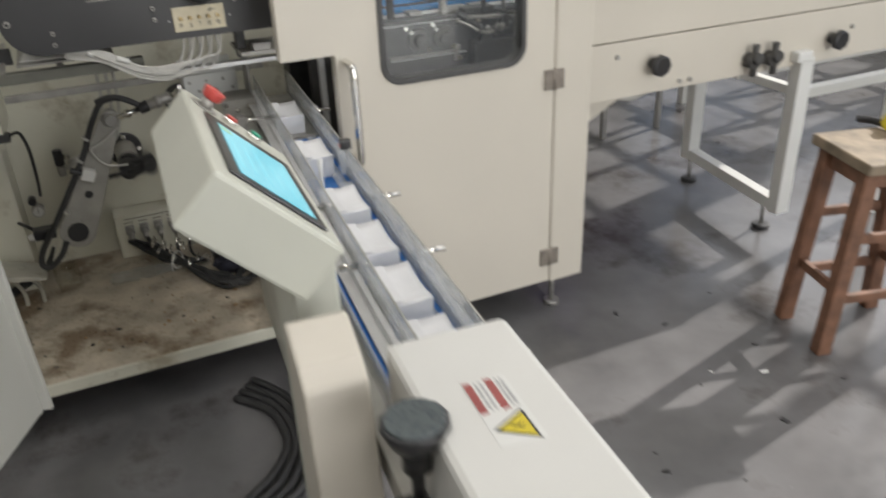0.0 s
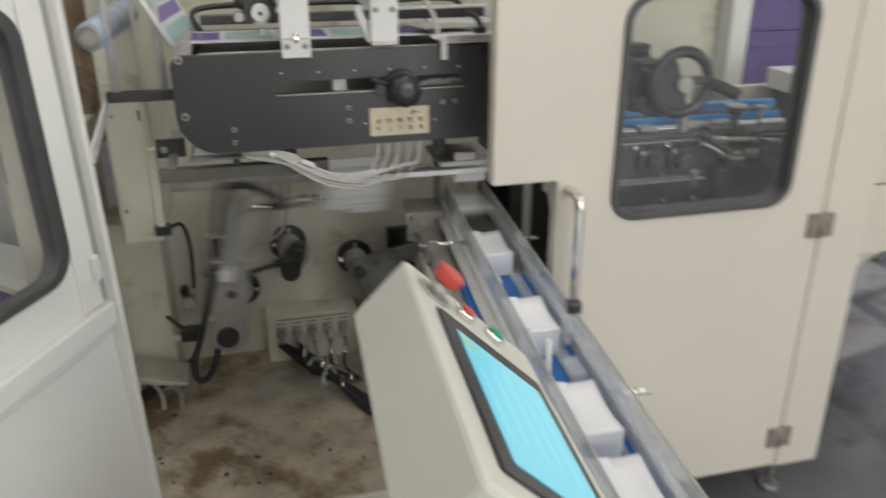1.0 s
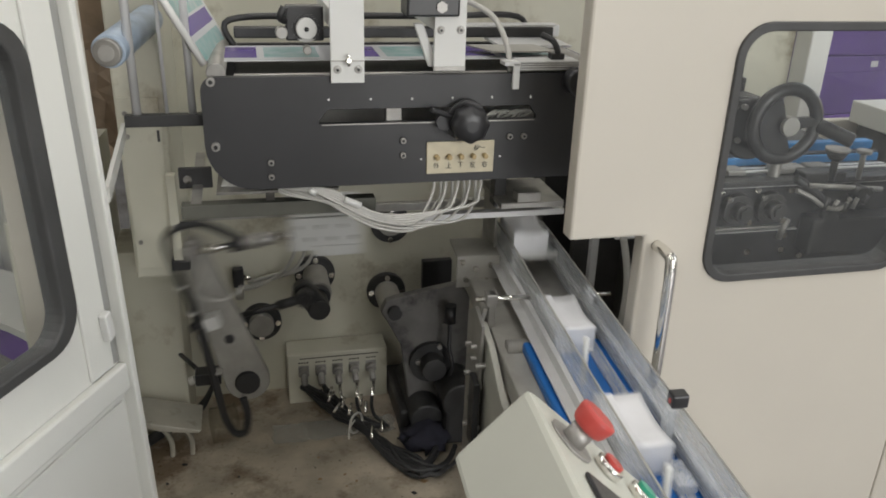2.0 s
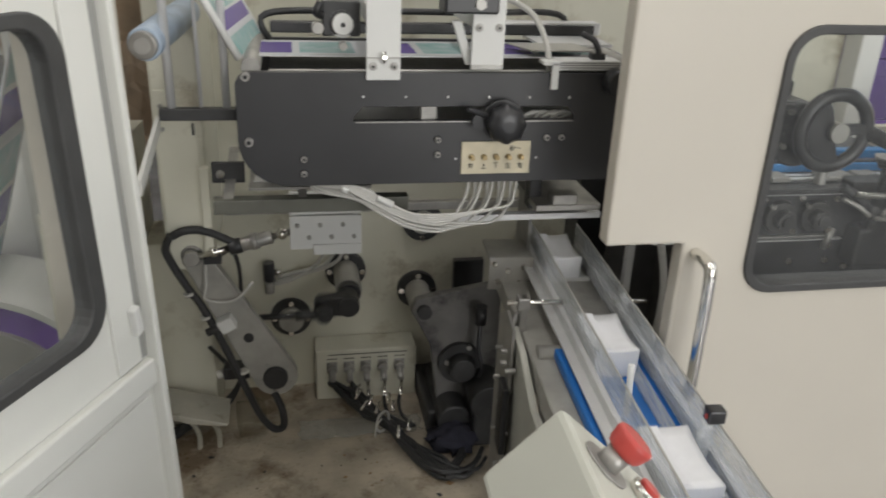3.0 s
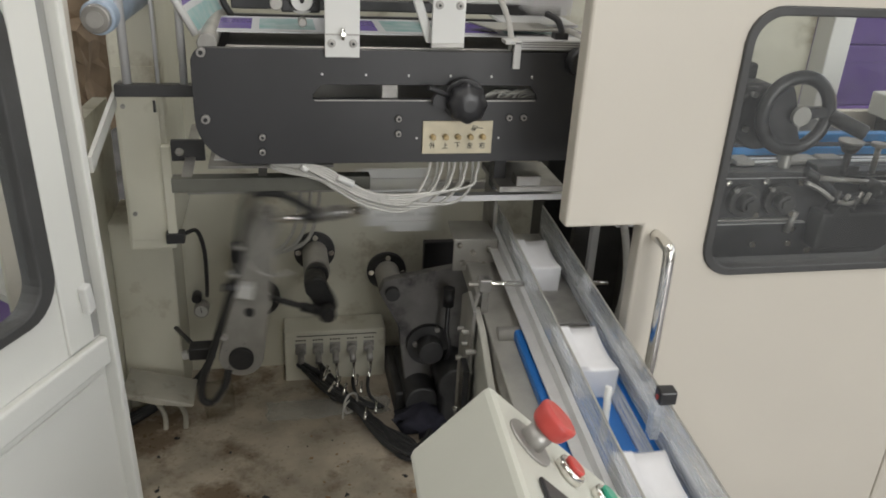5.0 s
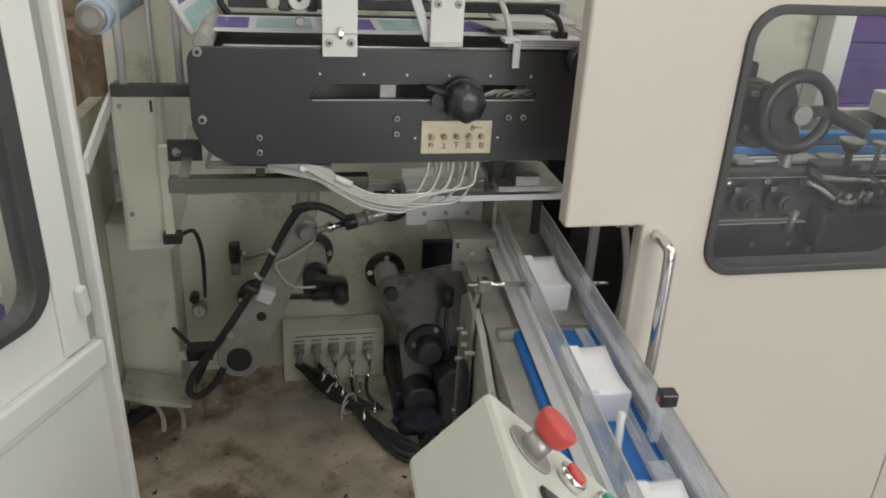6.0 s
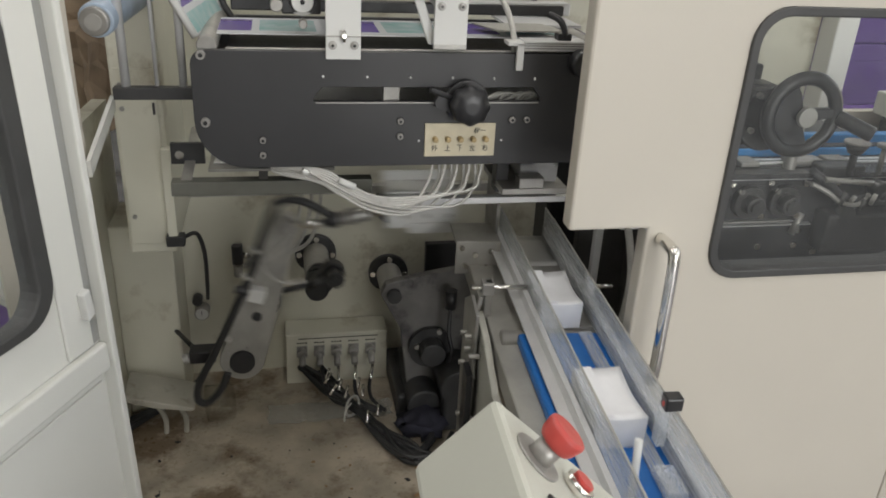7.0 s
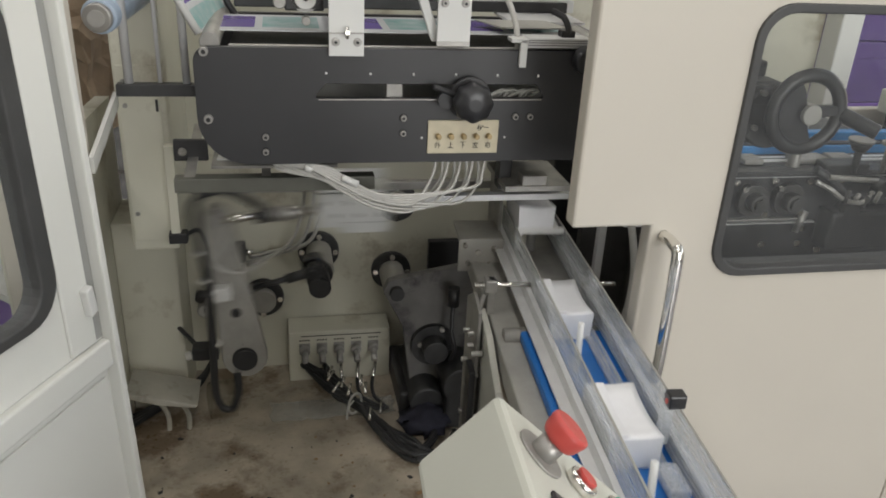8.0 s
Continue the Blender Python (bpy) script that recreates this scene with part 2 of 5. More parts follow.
def thing(name, at, label, category, group="", kind=""):
    o = new(name)
    o.empty_display_size = 0.05
    o.matrix_basis = at if isinstance(at, Matrix) else Matrix.Translation(at)
    return tagged(o, label, category, group, kind)


def structure(name, bm, material, label, category):
    return tagged(part(name, bm, material), label, category, kind="structure")


# ---- hall ----
structure("floor", cube(-7, 7, -6, 11, -0.2, 0), CONCRETE, "grey worn concrete factory floor with stains", "floor")
structure("wall_west", cube(-7.2, -7, -6, 11, 0, 5.0), WALLPAINT, "plain painted factory wall", "wall")
structure("wall_north", cube(-7.2, 7.2, 11, 11.2, 0, 5.0), WALLPAINT, "plain painted factory wall behind the machines", "wall")
# the wide opening behind the camera is made up, like the lamp before it
structure("wall_south", plate([(-7, 0), (7, 0), (7, 5.0), (-7, 5.0)], "y", -6.2, -6, holes=[[(0.6, 0.02), (6.0, 0.02), (6.0, 4.2), (0.6, 4.2)]]), WALLPAINT, "unseen factory wall with an opening added for the fill light", "wall")
WIN_Y = [(-4.0 + 2.7 * k, -1.5 + 2.7 * k) for k in range(5)]
structure("wall_east", plate([(-6, 0), (11, 0), (11, 5.0), (-6, 5.0)], "x", 7, 7.2, holes=[[(a, 1.0), (b, 1.0), (b, 4.7), (a, 4.7)] for a, b in WIN_Y]), WALLPAINT, "factory wall with tall window openings", "wall")
for k, (a, b) in enumerate(WIN_Y):
    w = thing("window_%d" % (k + 1), (7.1, (a + b) / 2, 1.0), "tall steel-framed factory window", "window", kind="structure")
    cols, rows = (6, 9) if k > 2 else (2, 3)
    for q in range(cols + 1):
        y = (q / cols - 0.5) * (b - a - 0.06)
        part("mullion", cube(-0.03, 0.03, y - 0.022, y + 0.022, 0, 3.7), WHITE, w)
    for q in range(rows + 1):
        z = 0.03 + 3.64 * q / rows
        part("glazing_bar", cube(-0.025, 0.025, -(b - a) / 2, (b - a) / 2, z - 0.022, z + 0.022), WHITE, w)
structure("ceiling", cube(-7.2, 7.2, -6.2, 11.2, 5.0, 5.1), ROOF, "plain factory roof sheeting", "ceiling")

# ---- machine enclosure ----
enclosure = thing("packing_machine", (0.5, 2.9, 0), "cream painted packing machine cabinet with an open bay", "machine")
E0 = Matrix.Translation((-0.5, -2.9, 0))


def on(name, bm, material, label="", parent=enclosure):
    """A part of the cabinet, drawn in world metres."""
    bm.transform(E0)
    return part(name, bm, material, parent, label)


on("back_wall", cube(-0.56, 1.70, 3.45, 3.49, 0.12, 2.05), CREAM_IN, "grimy cream back panel")
on("side_wall", plate([(2.5, 0.12), (3.45, 0.12), (3.45, 1.16), (2.5, 1.22)], "x", -0.64, -0.60), CREAM_IN, "grimy cream side panel")
on("duct", cube(-0.505, -0.385, 3.05, 3.45, 0.84, 2.05, 0.006), CREAM_IN, "cream boxed column")
on("corner_filler", cube(-0.60, -0.425, 3.24, 3.448, 0.19, 0.838, 0.006), CREAM_IN, "cream corner panel")
on("duct_lid", cube(-0.497, -0.398, 3.044, 3.0498, 0.87, 1.34, 0.002), CREAM_IN, "cream duct lid")
for z in (0.95, 1.24, 1.30):
    on("lid_screw", rod((-0.482, 3.038, z), (-0.482, 3.045, z), 0.006, seg=8), STEEL)
on("conduit", cube(-0.400, -0.376, 3.02, 3.05, 0.895, 1.14, 0.002), CREAM_IN)
on("slot_plate", cube(-0.41, -0.404, 3.040, 3.0438, 1.225, 1.255), DARK)
on("corner_bracket", cube(-0.345, -0.27, 2.80, 2.812, 1.175, 1.225, 0.002), DARK, "dark bolted bracket")
on("bracket_bolt", rod((-0.325, 2.79, 1.20), (-0.325, 2.80, 1.20), 0.010, seg=8), CHROME)
on("plug", tube([(-0.362, 3.05, 0.885), (-0.335, 3.09, 0.875), (-0.322, 3.12, 0.80), (-0.330, 3.20, 0.66), (-0.345, 3.32, 0.55)], 0.006, cube(-0.407, -0.360, 3.015, 3.0498, 0.870, 0.900, 0.003)), RUBBER, "black plug with cable")
on("brace", plate([(2.44, 1.275), (2.44, 1.305), (2.72, 1.355), (2.72, 1.325)], "x", -0.442, -0.434), GREY_WHITE, "white flat brace")
on("front_stile", cube(-0.625, -0.452, 2.465, 2.50, 0.12, 2.05, 0.004), CREAM, "cream front stile beside the bay")
on("rear_post", cube(1.70, 1.78, 3.36, 3.45, 0.12, 2.05, 0.006), WHITE, "white rear post")
on("side_panel", cube(1.52, 1.56, 2.44, 3.45, 0.17, 0.80, 0.004), CREAM, "cream end panel")
on("drip_pan", cube(-0.60, 1.52, 2.5, 3.45, 0.165, 0.19, 0.003), PAN, "oily dirty floor pan with scraps")
on("front_lip", cube(-0.60, 1.40, 2.488, 2.4998, 0.160, 0.206, 0.003), CREAM_IN, "grimy cream lip of the pan")
on("front_post", cube(1.41, 1.565, 2.36, 2.44, 0.16, 2.05, 0.012), CREAM, "cream corner post")
for x, y in ((-0.55, 2.6), (-0.55, 3.35), (1.48, 2.45), (1.48, 3.38), (0.55, 3.35)):
    on("levelling_foot", rod((x, y, 0.0), (x, y, 0.02), 0.03, rod((x, y, 0.0), (x, y, 0.16), 0.01)), STEEL, "steel levelling foot")

# ---- big notched door ----
door = thing("cabinet_door", (1.404, 2.36, 0.17), "cream cabinet door with a black-framed window and a steel handle", "door")
D0 = Matrix.Translation((-1.404, -2.36, -0.17))


def ond(name, bm, material, label="", parent=door):
    bm.transform(D0)
    return part(name, bm, material, parent, label)


outline = [(0.623, 0.17), (1.4065, 0.17), (1.4065, 2.0), (0.455, 2.0), (0.455, 1.172), (0.623, 1.172)]
ond("leaf", plate(outline, "y", 2.36, 2.405, holes=[rounded(0.778, 1.280, 1.062, 1.603, 0.06)], bevel=0.006), CREAM, "cream sheet metal leaf, notched over the conveyor")
ond("window_gasket", plate(rounded(0.768, 1.290, 1.052, 1.613, 0.07), "y", 2.352, 2.409, holes=[rounded(0.786, 1.272, 1.070, 1.595, 0.055)], bevel=0.003), GASKET, "black rubber gasket")
g = ond("pane", cube(0.78, 1.278, 2.374, 2.378, 1.064, 1.601), PANE, "clear window pane")
g.visible_shadow = False
h = tube([(0.654, 2.36, 1.150), (0.654, 2.312, 1.150), (0.655, 2.292, 1.130), (0.656, 2.289, 0.995), (0.657, 2.292, 0.860), (0.657, 2.312, 0.840), (0.657, 2.36, 0.840)], 0.0125, seg=16)
ond("handle", h, CHROME, "polished steel pull handle")
for z in (0.985, 0.281):
    hb = cube(1.365, 1.402, 2.352, 2.362, z - 0.035, z + 0.035, 0.002)
    cube(1.408, 1.444, 2.352, 2.358, z - 0.035, z + 0.035, 0.002, hb)
    rod((1.405, 2.354, z - 0.035), (1.405, 2.354, z + 0.035), 0.006, hb)
    ond("hinge", hb, HINGE, "dull brown-grey steel hinge")

# ---- open door leaf ----
leaf_door = thing("open_cabinet_door", pose(-0.425, 2.40, 0.2, 1.6, 0, -116.6), "off-white cabinet door standing open, with a black-framed window", "door")
# its own space: x along the leaf away from the hinge, y towards the inner side, z up
part("leaf", plate([(0.030, 0), (0.80, 0), (0.80, 1.8), (0.030, 1.8)], "y", -0.014, 0.010, holes=[rounded(0.145, 0.66, 0.884, 1.416, 0.06)], bevel=0.003), LEAF_WHITE, leaf_door)
part("window_gasket", plate(rounded(0.121, 0.684, 0.872, 1.430, 0.075), "y", -0.02, 0.020, holes=[rounded(0.157, 0.652, 0.894, 1.406, 0.055)], bevel=0.004), GASKET, leaf_door, "grey-black rubber gasket")
g = part("pane", cube(0.150, 0.657, -0.002, 0.002, 0.888, 1.412), PANE, leaf_door)
g.visible_shadow = False
part("edge_flange", cube(0.014, 0.030, -0.016, 0.036, 0, 1.8, 0.003), LEAF_WHITE, leaf_door, "bright folded edge")
part("stile", cube(0.052, 0.118, 0.010, 0.017, 0.775, 1.8, 0.003), LEAF_WHITE, leaf_door)
part("rail", cube(0.032, 0.78, 0.010, 0.030, 0.715, 0.772, 0.005), LEAF_WHITE, leaf_door)
part("lower_panel", plate([(0.045, 0.03), (0.77, 0.03), (0.77, 0.692), (0.045, 0.692)], "y", 0.010, 0.015, bevel=0.002), LEAF_WHITE, leaf_door)
# grey strip colours in the shade of the recessed groove
part("groove_shade", cube(0.031, 0.051, 0.010, 0.013, 0.775, 1.8, 0.001), mat("groove_shade_grey", (0.30, 0.30, 0.285), 0.55, var=0.08, bump=0.03), leaf_door, "grey strip painted in for the groove's shade")
part("latch", plate([(0.052, 0.845), (0.072, 0.838), (0.076, 0.892), (0.058, 0.898)], "y", 0.017, 0.034, bevel=0.003), WHITE, leaf_door, "small latch block")
part("latch_screw", rod((0.042, 0.013, 0.83), (0.042, 0.018, 0.83), 0.005, seg=8), STEEL, leaf_door)

# ---- black feeder ----
feeder = thing("film_feeder", (0.13, 2.614, 1.10), "black plate film feeder with knob, screws and printed film on top", "feeder")
F0 = Matrix.Translation((-0.13, -2.614, -1.10))


def onf(name, bm, material, label="", parent=feeder):
    bm.transform(F0)
    return part(name, bm, material, parent, label)


SIDE = rounded(-0.268, 0.585, 1.228, 1.470, (0.004, 0.03, 0.10, 0.004), 8)
SLOT = [(-0.030, 1.376), (-0.030, 1.368), (0.453, 1.368), (0.453, 1.376), (0.436, 1.398), (-0.012, 1.398)]
onf("front_plate", plate(SIDE, "y", 2.614, 2.629, holes=[SLOT], bevel=0.0012), BLACK, "black front plate with a long slot")
onf("slot_rim", plate([(-0.026, 1.3645), (0.450, 1.3645), (0.450, 1.3672), (-0.026, 1.3672)], "y", 2.6128, 2.6138), STEEL, "bright strip along the slot edge")
onf("rear_plate", plate(SIDE, "y", 3.05, 3.065), BLACK)
onf("inner_beam", cube(-0.18, 0.56, 2.80, 2.86, 1.30, 1.42, 0.003), CAST)
for k in range(9):
    sx = 0.335 + 0.012 * k
    onf("film_strand", tube([(sx, 2.642 + 0.006 * (k % 3), 1.362), (sx + 0.012, 2.640, 1.372 + 0.003 * (k % 4)), (sx + 0.034, 2.644, 1.381 - 0.004 * (k % 2)), (sx + 0.05, 2.65, 1.371)], 0.0028, seg=6), HOSE, "pale strand behind the slot")
onf("slot_bar", cube(0.115, 0.15, 2.632, 2.66, 1.34, 1.44, 0.002), STEEL)
onf("spacer", cube(-0.16, 0.56, 2.632, 3.045, 1.245, 1.256), BLACK)
# flat dark discs paint in the shade of screw holes and their recesses
INK_DARK = mat("near_black", (0.012, 0.012, 0.013), 0.6, var=0.1, bump=0.0)
for x, z in ((-0.246, 1.327), (-0.246, 1.462)):
    sc = onf("cap_screw", rod((x, 2.603, z), (x, 2.616, z), 0.009, bevel=0.001), STEEL, "bright cap screw")
    onf("socket_shade", rod((x, 2.6022, z), (x, 2.6032, z), 0.0048, seg=6), INK_DARK, "", sc)
for x, z in ((-0.135, 1.288), (-0.136, 1.256), (0.150, 1.327), (0.150, 1.294), (0.394, 1.329), (0.427, 1.329)):
    sc = onf("screw", rod((x, 2.606, z), (x, 2.616, z), 0.0066, bevel=0.001), STEEL, "small bright screw")
    onf("recess_shade", rod((x, 2.6132, z), (x, 2.6138, z), 0.0092, seg=20), INK_DARK, "", sc)
    onf("socket_shade", rod((x, 2.6052, z), (x, 2.6062, z), 0.0034, seg=6), INK_DARK, "", sc)
for k in range(6):
    x = -0.010 + 0.0895 * k
    onf("pin", rod((x, 2.6125, 1.420 - 0.001 * k), (x, 2.616, 1.420), 0.0024, seg=10), WHITE)
for x in (0.191, 0.374):
    onf("pin", rod((x, 2.6125, 1.283), (x, 2.616, 1.283), 0.0024, seg=10), WHITE)
# black star knob with its short lever
kb = bmesh.new()
rings = []
for y, r, d in ((2.586, 0.030, 0.6), (2.582, 0.038, 1.0), (2.566, 0.041, 1.0), (2.552, 0.039, 0.9), (2.546, 0.033, 0.5), (2.542, 0.024, 0.1), (2.540, 0.012, 0.0)):
    rings.append([kb.verts.new((0.287 + (r + 0.0018 * d * math.cos(8 * a)) * math.cos(a), y, 1.372 + (r + 0.0018 * d * math.cos(8 * a)) * math.sin(a))) for a in (2 * math.pi * k / 64 for k in range(64))])
for p, q in zip(rings, rings[1:]):
    for k in range(64):
        kb.faces.new((p[k], p[(k + 1) % 64], q[(k + 1) % 64], q[k])).smooth = True
kb.faces.new(rings[0])
kb.faces.new(rings[-1])
bmesh.ops.recalc_face_normals(kb, faces=kb.faces[:])
onf("knob_stem", rod((0.287, 2.58, 1.372), (0.287, 2.614, 1.372), 0.016), STEEL)
onf("star_knob", kb, PLASTIC, "black star knob")
onf("knob_disc", rod((0.287, 2.592, 1.372), (0.287, 2.600, 1.372), 0.046, seg=32, bevel=0.002), DARK, "dark disc behind the knob")
onf("lever", tube([(0.262, 2.59, 1.378), (0.235, 2.585, 1.390), (0.205, 2.58, 1.402)], 0.006, rod((0.236, 2.585, 1.372), (0.236, 2.600, 1.372), 0.018), seg=10), PLASTIC)
# valve tag plate
tag = onf("valve_plate", cube(0.203, 0.358, 2.608, 2.6135, 1.249, 1.322, 0.0015), mat("yellowed_label_plate", (0.60, 0.54, 0.40), 0.5, var=0.12, scale=20, bump=0.02), "yellowed plate with five brass valves and handwriting")
BRASS = mat("dull_brass", (0.40, 0.31, 0.17), 0.35, metal=0.8, var=0.15, scale=40, bump=0.02)
INK = mat("black_ink", (0.02, 0.02, 0.02), 0.7, var=0.05, bump=0.0)
for k in range(5):
    x = 0.225 + 0.0277 * k
    v = rod((x, 2.594, 1.289), (x, 2.608, 1.289), 0.0065, rod((x, 2.590, 1.289), (x, 2.596, 1.289), 0.004), 6, bevel=0.001)
    onf("valve", v, BRASS, "brass needle valve", tag)


def ink(strokes, x, z, s, name="handwriting", parent=tag):
    """Ink strokes on the plate: pairs of points in units of s."""
    bm = bmesh.new()
    for a, b, c, d in strokes:
        p, q = Vector((x + a * s, 2.6072, z + b * s)), Vector((x + c * s, 2.6072, z + d * s))
        side = (q - p).cross(Vector((0, 1, 0))).normalized() * 0.0007
        vs = [bm.verts.new(w) for w in (p - side, q - side, q + side, p + side)]
        f = bm.faces.new(vs)
        ex = bmesh.ops.extrude_face_region(bm, geom=[f])
        bmesh.ops.translate(bm, verts=[g for g in ex["geom"] if isinstance(g, bmesh.types.BMVert)], vec=(0, 0.0006, 0))
    bmesh.ops.recalc_face_normals(bm, faces=bm.faces[:])
    return onf(name, bm, INK, "", parent)


G = 0.0125
ink([(0.25, 1, 0, 0.5), (0.2, 0.9, 0.45, 0.8), (0.45, 0.8, 0.1, 0), (0.2, 0.55, 0.35, 0.4), (0.7, 1, 0.7, 0), (0.7, 0.6, 1, 0.4)], 0.2185, 1.262, G)
ink([(0.5, 1, 0.5, 0), (0.5, 0.55, 0.85, 0.55), (0, 0, 1, 0)], 0.247, 1.262, G)
ink([(0, 1, 1, 1), (0.5, 1, 0.5, 0), (0.5, 0.65, 0.8, 0.4)], 0.274, 1.262, G)
ink([(0, 0.75, 1, 0.75), (0.5, 1, 0.05, 0), (0.3, 0.42, 0.9, 0.42), (0.6, 0.42, 0.6, 0), (0.2, 0, 1, 0)], 0.302, 1.262, G)
ink([(0, 0.75, 1, 0.75), (0.5, 1, 0.05, 0.1), (0.35, 0.45, 0.9, 0.45), (0.9, 0.45, 0.85, 0), (0.35, 0.45, 0.38, 0), (0.38, 0, 0.85, 0)], 0.330, 1.262, G)
ink([(0, 0.2, 0.3, 1), (0.3, 1, 0.25, 0), (0.6, 1, 0.5, 0.1), (0.5, 0.1, 1.0, 0.9), (0.9, 0.6, 2.0, 0.5)], 0.310, 1.300, 0.013)
# belt and printed film on top
def printed(name, along, pitch, across, lo, hi):
    """Film printed with purple panels, pale margins and soft teal pictures."""
    m = bpy.data.materials.new(name)
    m.use_nodes = True
    n, l = m.node_tree.nodes, m.node_tree.links

    def op(kind, a, b=None):
        q = n.new("ShaderNodeMath")
        q.operation = kind
        for k, v in enumerate((a, b)):
            if v is None:
                continue
            if isinstance(v, (int, float)):
                q.inputs[k].default_value = v
            else:
                l.new(v, q.inputs[k])
        return q.outputs[0]

    def blend(fac, a, b):
        q = n.new("ShaderNodeMix")
        q.data_type = "RGBA"
        l.new(fac, q.inputs[0])
        for k, v in ((6, a), (7, b)):
            if isinstance(v, tuple):
                q.inputs[k].default_value = (*v, 1)
            else:
                l.new(v, q.inputs[k])
        return q.outputs[2]

    geo, sp, nz = n.new("ShaderNodeNewGeometry"), n.new("ShaderNodeSeparateXYZ"), n.new("ShaderNodeTexNoise")
    l.new(geo.outputs["Position"], sp.inputs[0])
    l.new(geo.outputs["Position"], nz.inputs["Vector"])
    nz.inputs["Scale"].default_value, nz.inputs["Detail"].default_value = 26, 4
    f = op("FRACT", op("MULTIPLY", sp.outputs[along], 1 / pitch))
    purple = op("MULTIPLY", op("GREATER_THAN", f, 0.08), op("LESS_THAN", f, 0.44))
    teal = op("MULTIPLY", op("MULTIPLY", op("GREATER_THAN", f, 0.50), op("LESS_THAN", f, 0.94)), op("MULTIPLY", nz.outputs["Fac"], 1.3))
    body = op("MULTIPLY", op("GREATER_THAN", sp.outputs[across], lo), op("LESS_THAN", sp.outputs[across], hi))
    col = blend(op("MULTIPLY", teal, body), (0.55, 0.56, 0.58), (0.20, 0.40, 0.38))
    col = blend(op("MULTIPLY", purple, body), col, (0.115, 0.075, 0.28))
    l.new(col, n["Principled BSDF"].inputs["Base Color"])
    n["Principled BSDF"].inputs["Roughness"].default_value = 0.26
    return m


FILM = printed("printed_film", "X", 0.27, "Y", 2.735, 2.875)
onf("printed_film", cube(-0.24, 0.60, 2.70, 2.90, 1.486, 1.488), FILM, "printed film with purple and teal panels")
onf("side_strip", cube(-0.20, 0.60, 2.632, 2.642, 1.462, 1.472, 0.002), STEEL)
onf("guide_strip", cube(-0.20, 0.60, 2.93, 2.96, 1.50, 1.525, 0.003), DARK)
onf("cross_plate", cube(-0.20, 0.58, 2.65, 3.04, 1.455, 1.462), DARK)
for x in (-0.235, 0.575):
    onf("roller", rod((x, 2.63, 1.475), (x, 3.05, 1.475), 0.020, bevel=0.002), STEEL, "steel film roller")
onf("pipe_frame", tube([(-0.20, 2.99, 1.47), (-0.21, 2.99, 1.535), (0.0, 2.99, 1.545), (0.30, 2.99, 1.545), (0.52, 2.99, 1.545), (0.54, 2.99, 1.48)], 0.008), DARK)
for x0, x1, z0 in ((-0.005, 0.064, 1.458), (0.211, 0.279, 1.480)):
    b = onf("bracket", cube(x0, x1, 2.596, 2.606, z0, 1.80, 0.0012), WHITE, "white upright bracket plate")
    hz = z0 + 0.028 if x0 < 0.1 else z0 + 0.085
    for x in (x0 + 0.013, x1 - 0.013):
        onf("bracket_screw", rod((x, 2.589, hz), (x, 2.598, hz), 0.0062, rod((x, 2.594, hz), (x, 2.5965, hz), 0.0085), bevel=0.001), STEEL, "", b)
        onf("bracket_socket_shade", rod((x, 2.5882, hz), (x, 2.5892, hz), 0.0032, seg=6), INK_DARK, "", b)
    onf("bracket_arm", cube(x0 + 0.005, x1 - 0.005, 2.606, 2.98, 1.56, 1.60, 0.002), WHITE)
onf("bracket_step", cube(-0.004, 0.063, 2.5935, 2.5958, 1.502, 1.505), STEEL, "thin step line")
onf("bracket_base", cube(0.211, 0.279, 2.594, 2.5958, 1.481, 1.490, 0.0005), STEEL)
onf("slant_arm", plate([(0.172, 1.575), (0.192, 1.575), (0.225, 1.485), (0.205, 1.485)], "y", 2.62, 2.632, bevel=0.002), WHITE, "slanted white arm")
onf("sensor_block", cube(0.150, 0.262, 2.585, 2.66, 1.592, 1.635, 0.005), PLASTIC, "black sensor block")
onf("sensor_nut", rod((0.222, 2.578, 1.612), (0.222, 2.586, 1.612), 0.012, seg=6), STEEL)
for x, z, r in ((-0.098, 1.548, 0.013), (-0.046, 1.512, 0.009)):
    onf("tension_wheel", rod((x, 2.672, z), (x, 2.70, z), r, seg=16, bevel=0.002), STEEL, "small steel tension wheel")
onf("wheel_hub", rod((-0.046, 2.676, 1.555), (-0.046, 2.681, 1.555), 0.005, seg=10), INK_DARK)
onf("output_plate", plate([(0.335, 2.80), (0.50, 2.80), (0.53, 2.70), (0.37, 2.70)], "z", 1.500, 1.503), CAST, "grey output plate")
onf("end_strip", cube(0.408, 0.545, 2.612, 2.66, 1.476, 1.496, 0.001), ALU, "layered aluminium strip")
for z in (1.4815, 1.487, 1.4915):
    onf("strip_gap", cube(0.409, 0.545, 2.6112, 2.6119, z - 0.0006, z + 0.0006), DARK)
onf("wing_screw", rod((0.03, 2.60, 1.505), (0.03, 2.575, 1.507), 0.004, rod((0.03, 2.582, 1.495), (0.03, 2.582, 1.518), 0.0035)), CHROME)
onf("counter_wheel", rod((-0.046, 2.68, 1.555), (-0.046, 2.70, 1.555), 0.022, rod((-0.046, 2.70, 1.555), (-0.046, 2.73, 1.555), 0.030), 28, bevel=0.002), WHITE, "white counter wheel in a black block")
onf("counter_block", cube(-0.088, -0.008, 2.70, 2.74, 1.528, 1.60, 0.004, tube([(-0.09, 2.70, 1.57), (-0.10, 2.68, 1.58), (-0.09, 2.68, 1.60)], 0.008)), DARK)
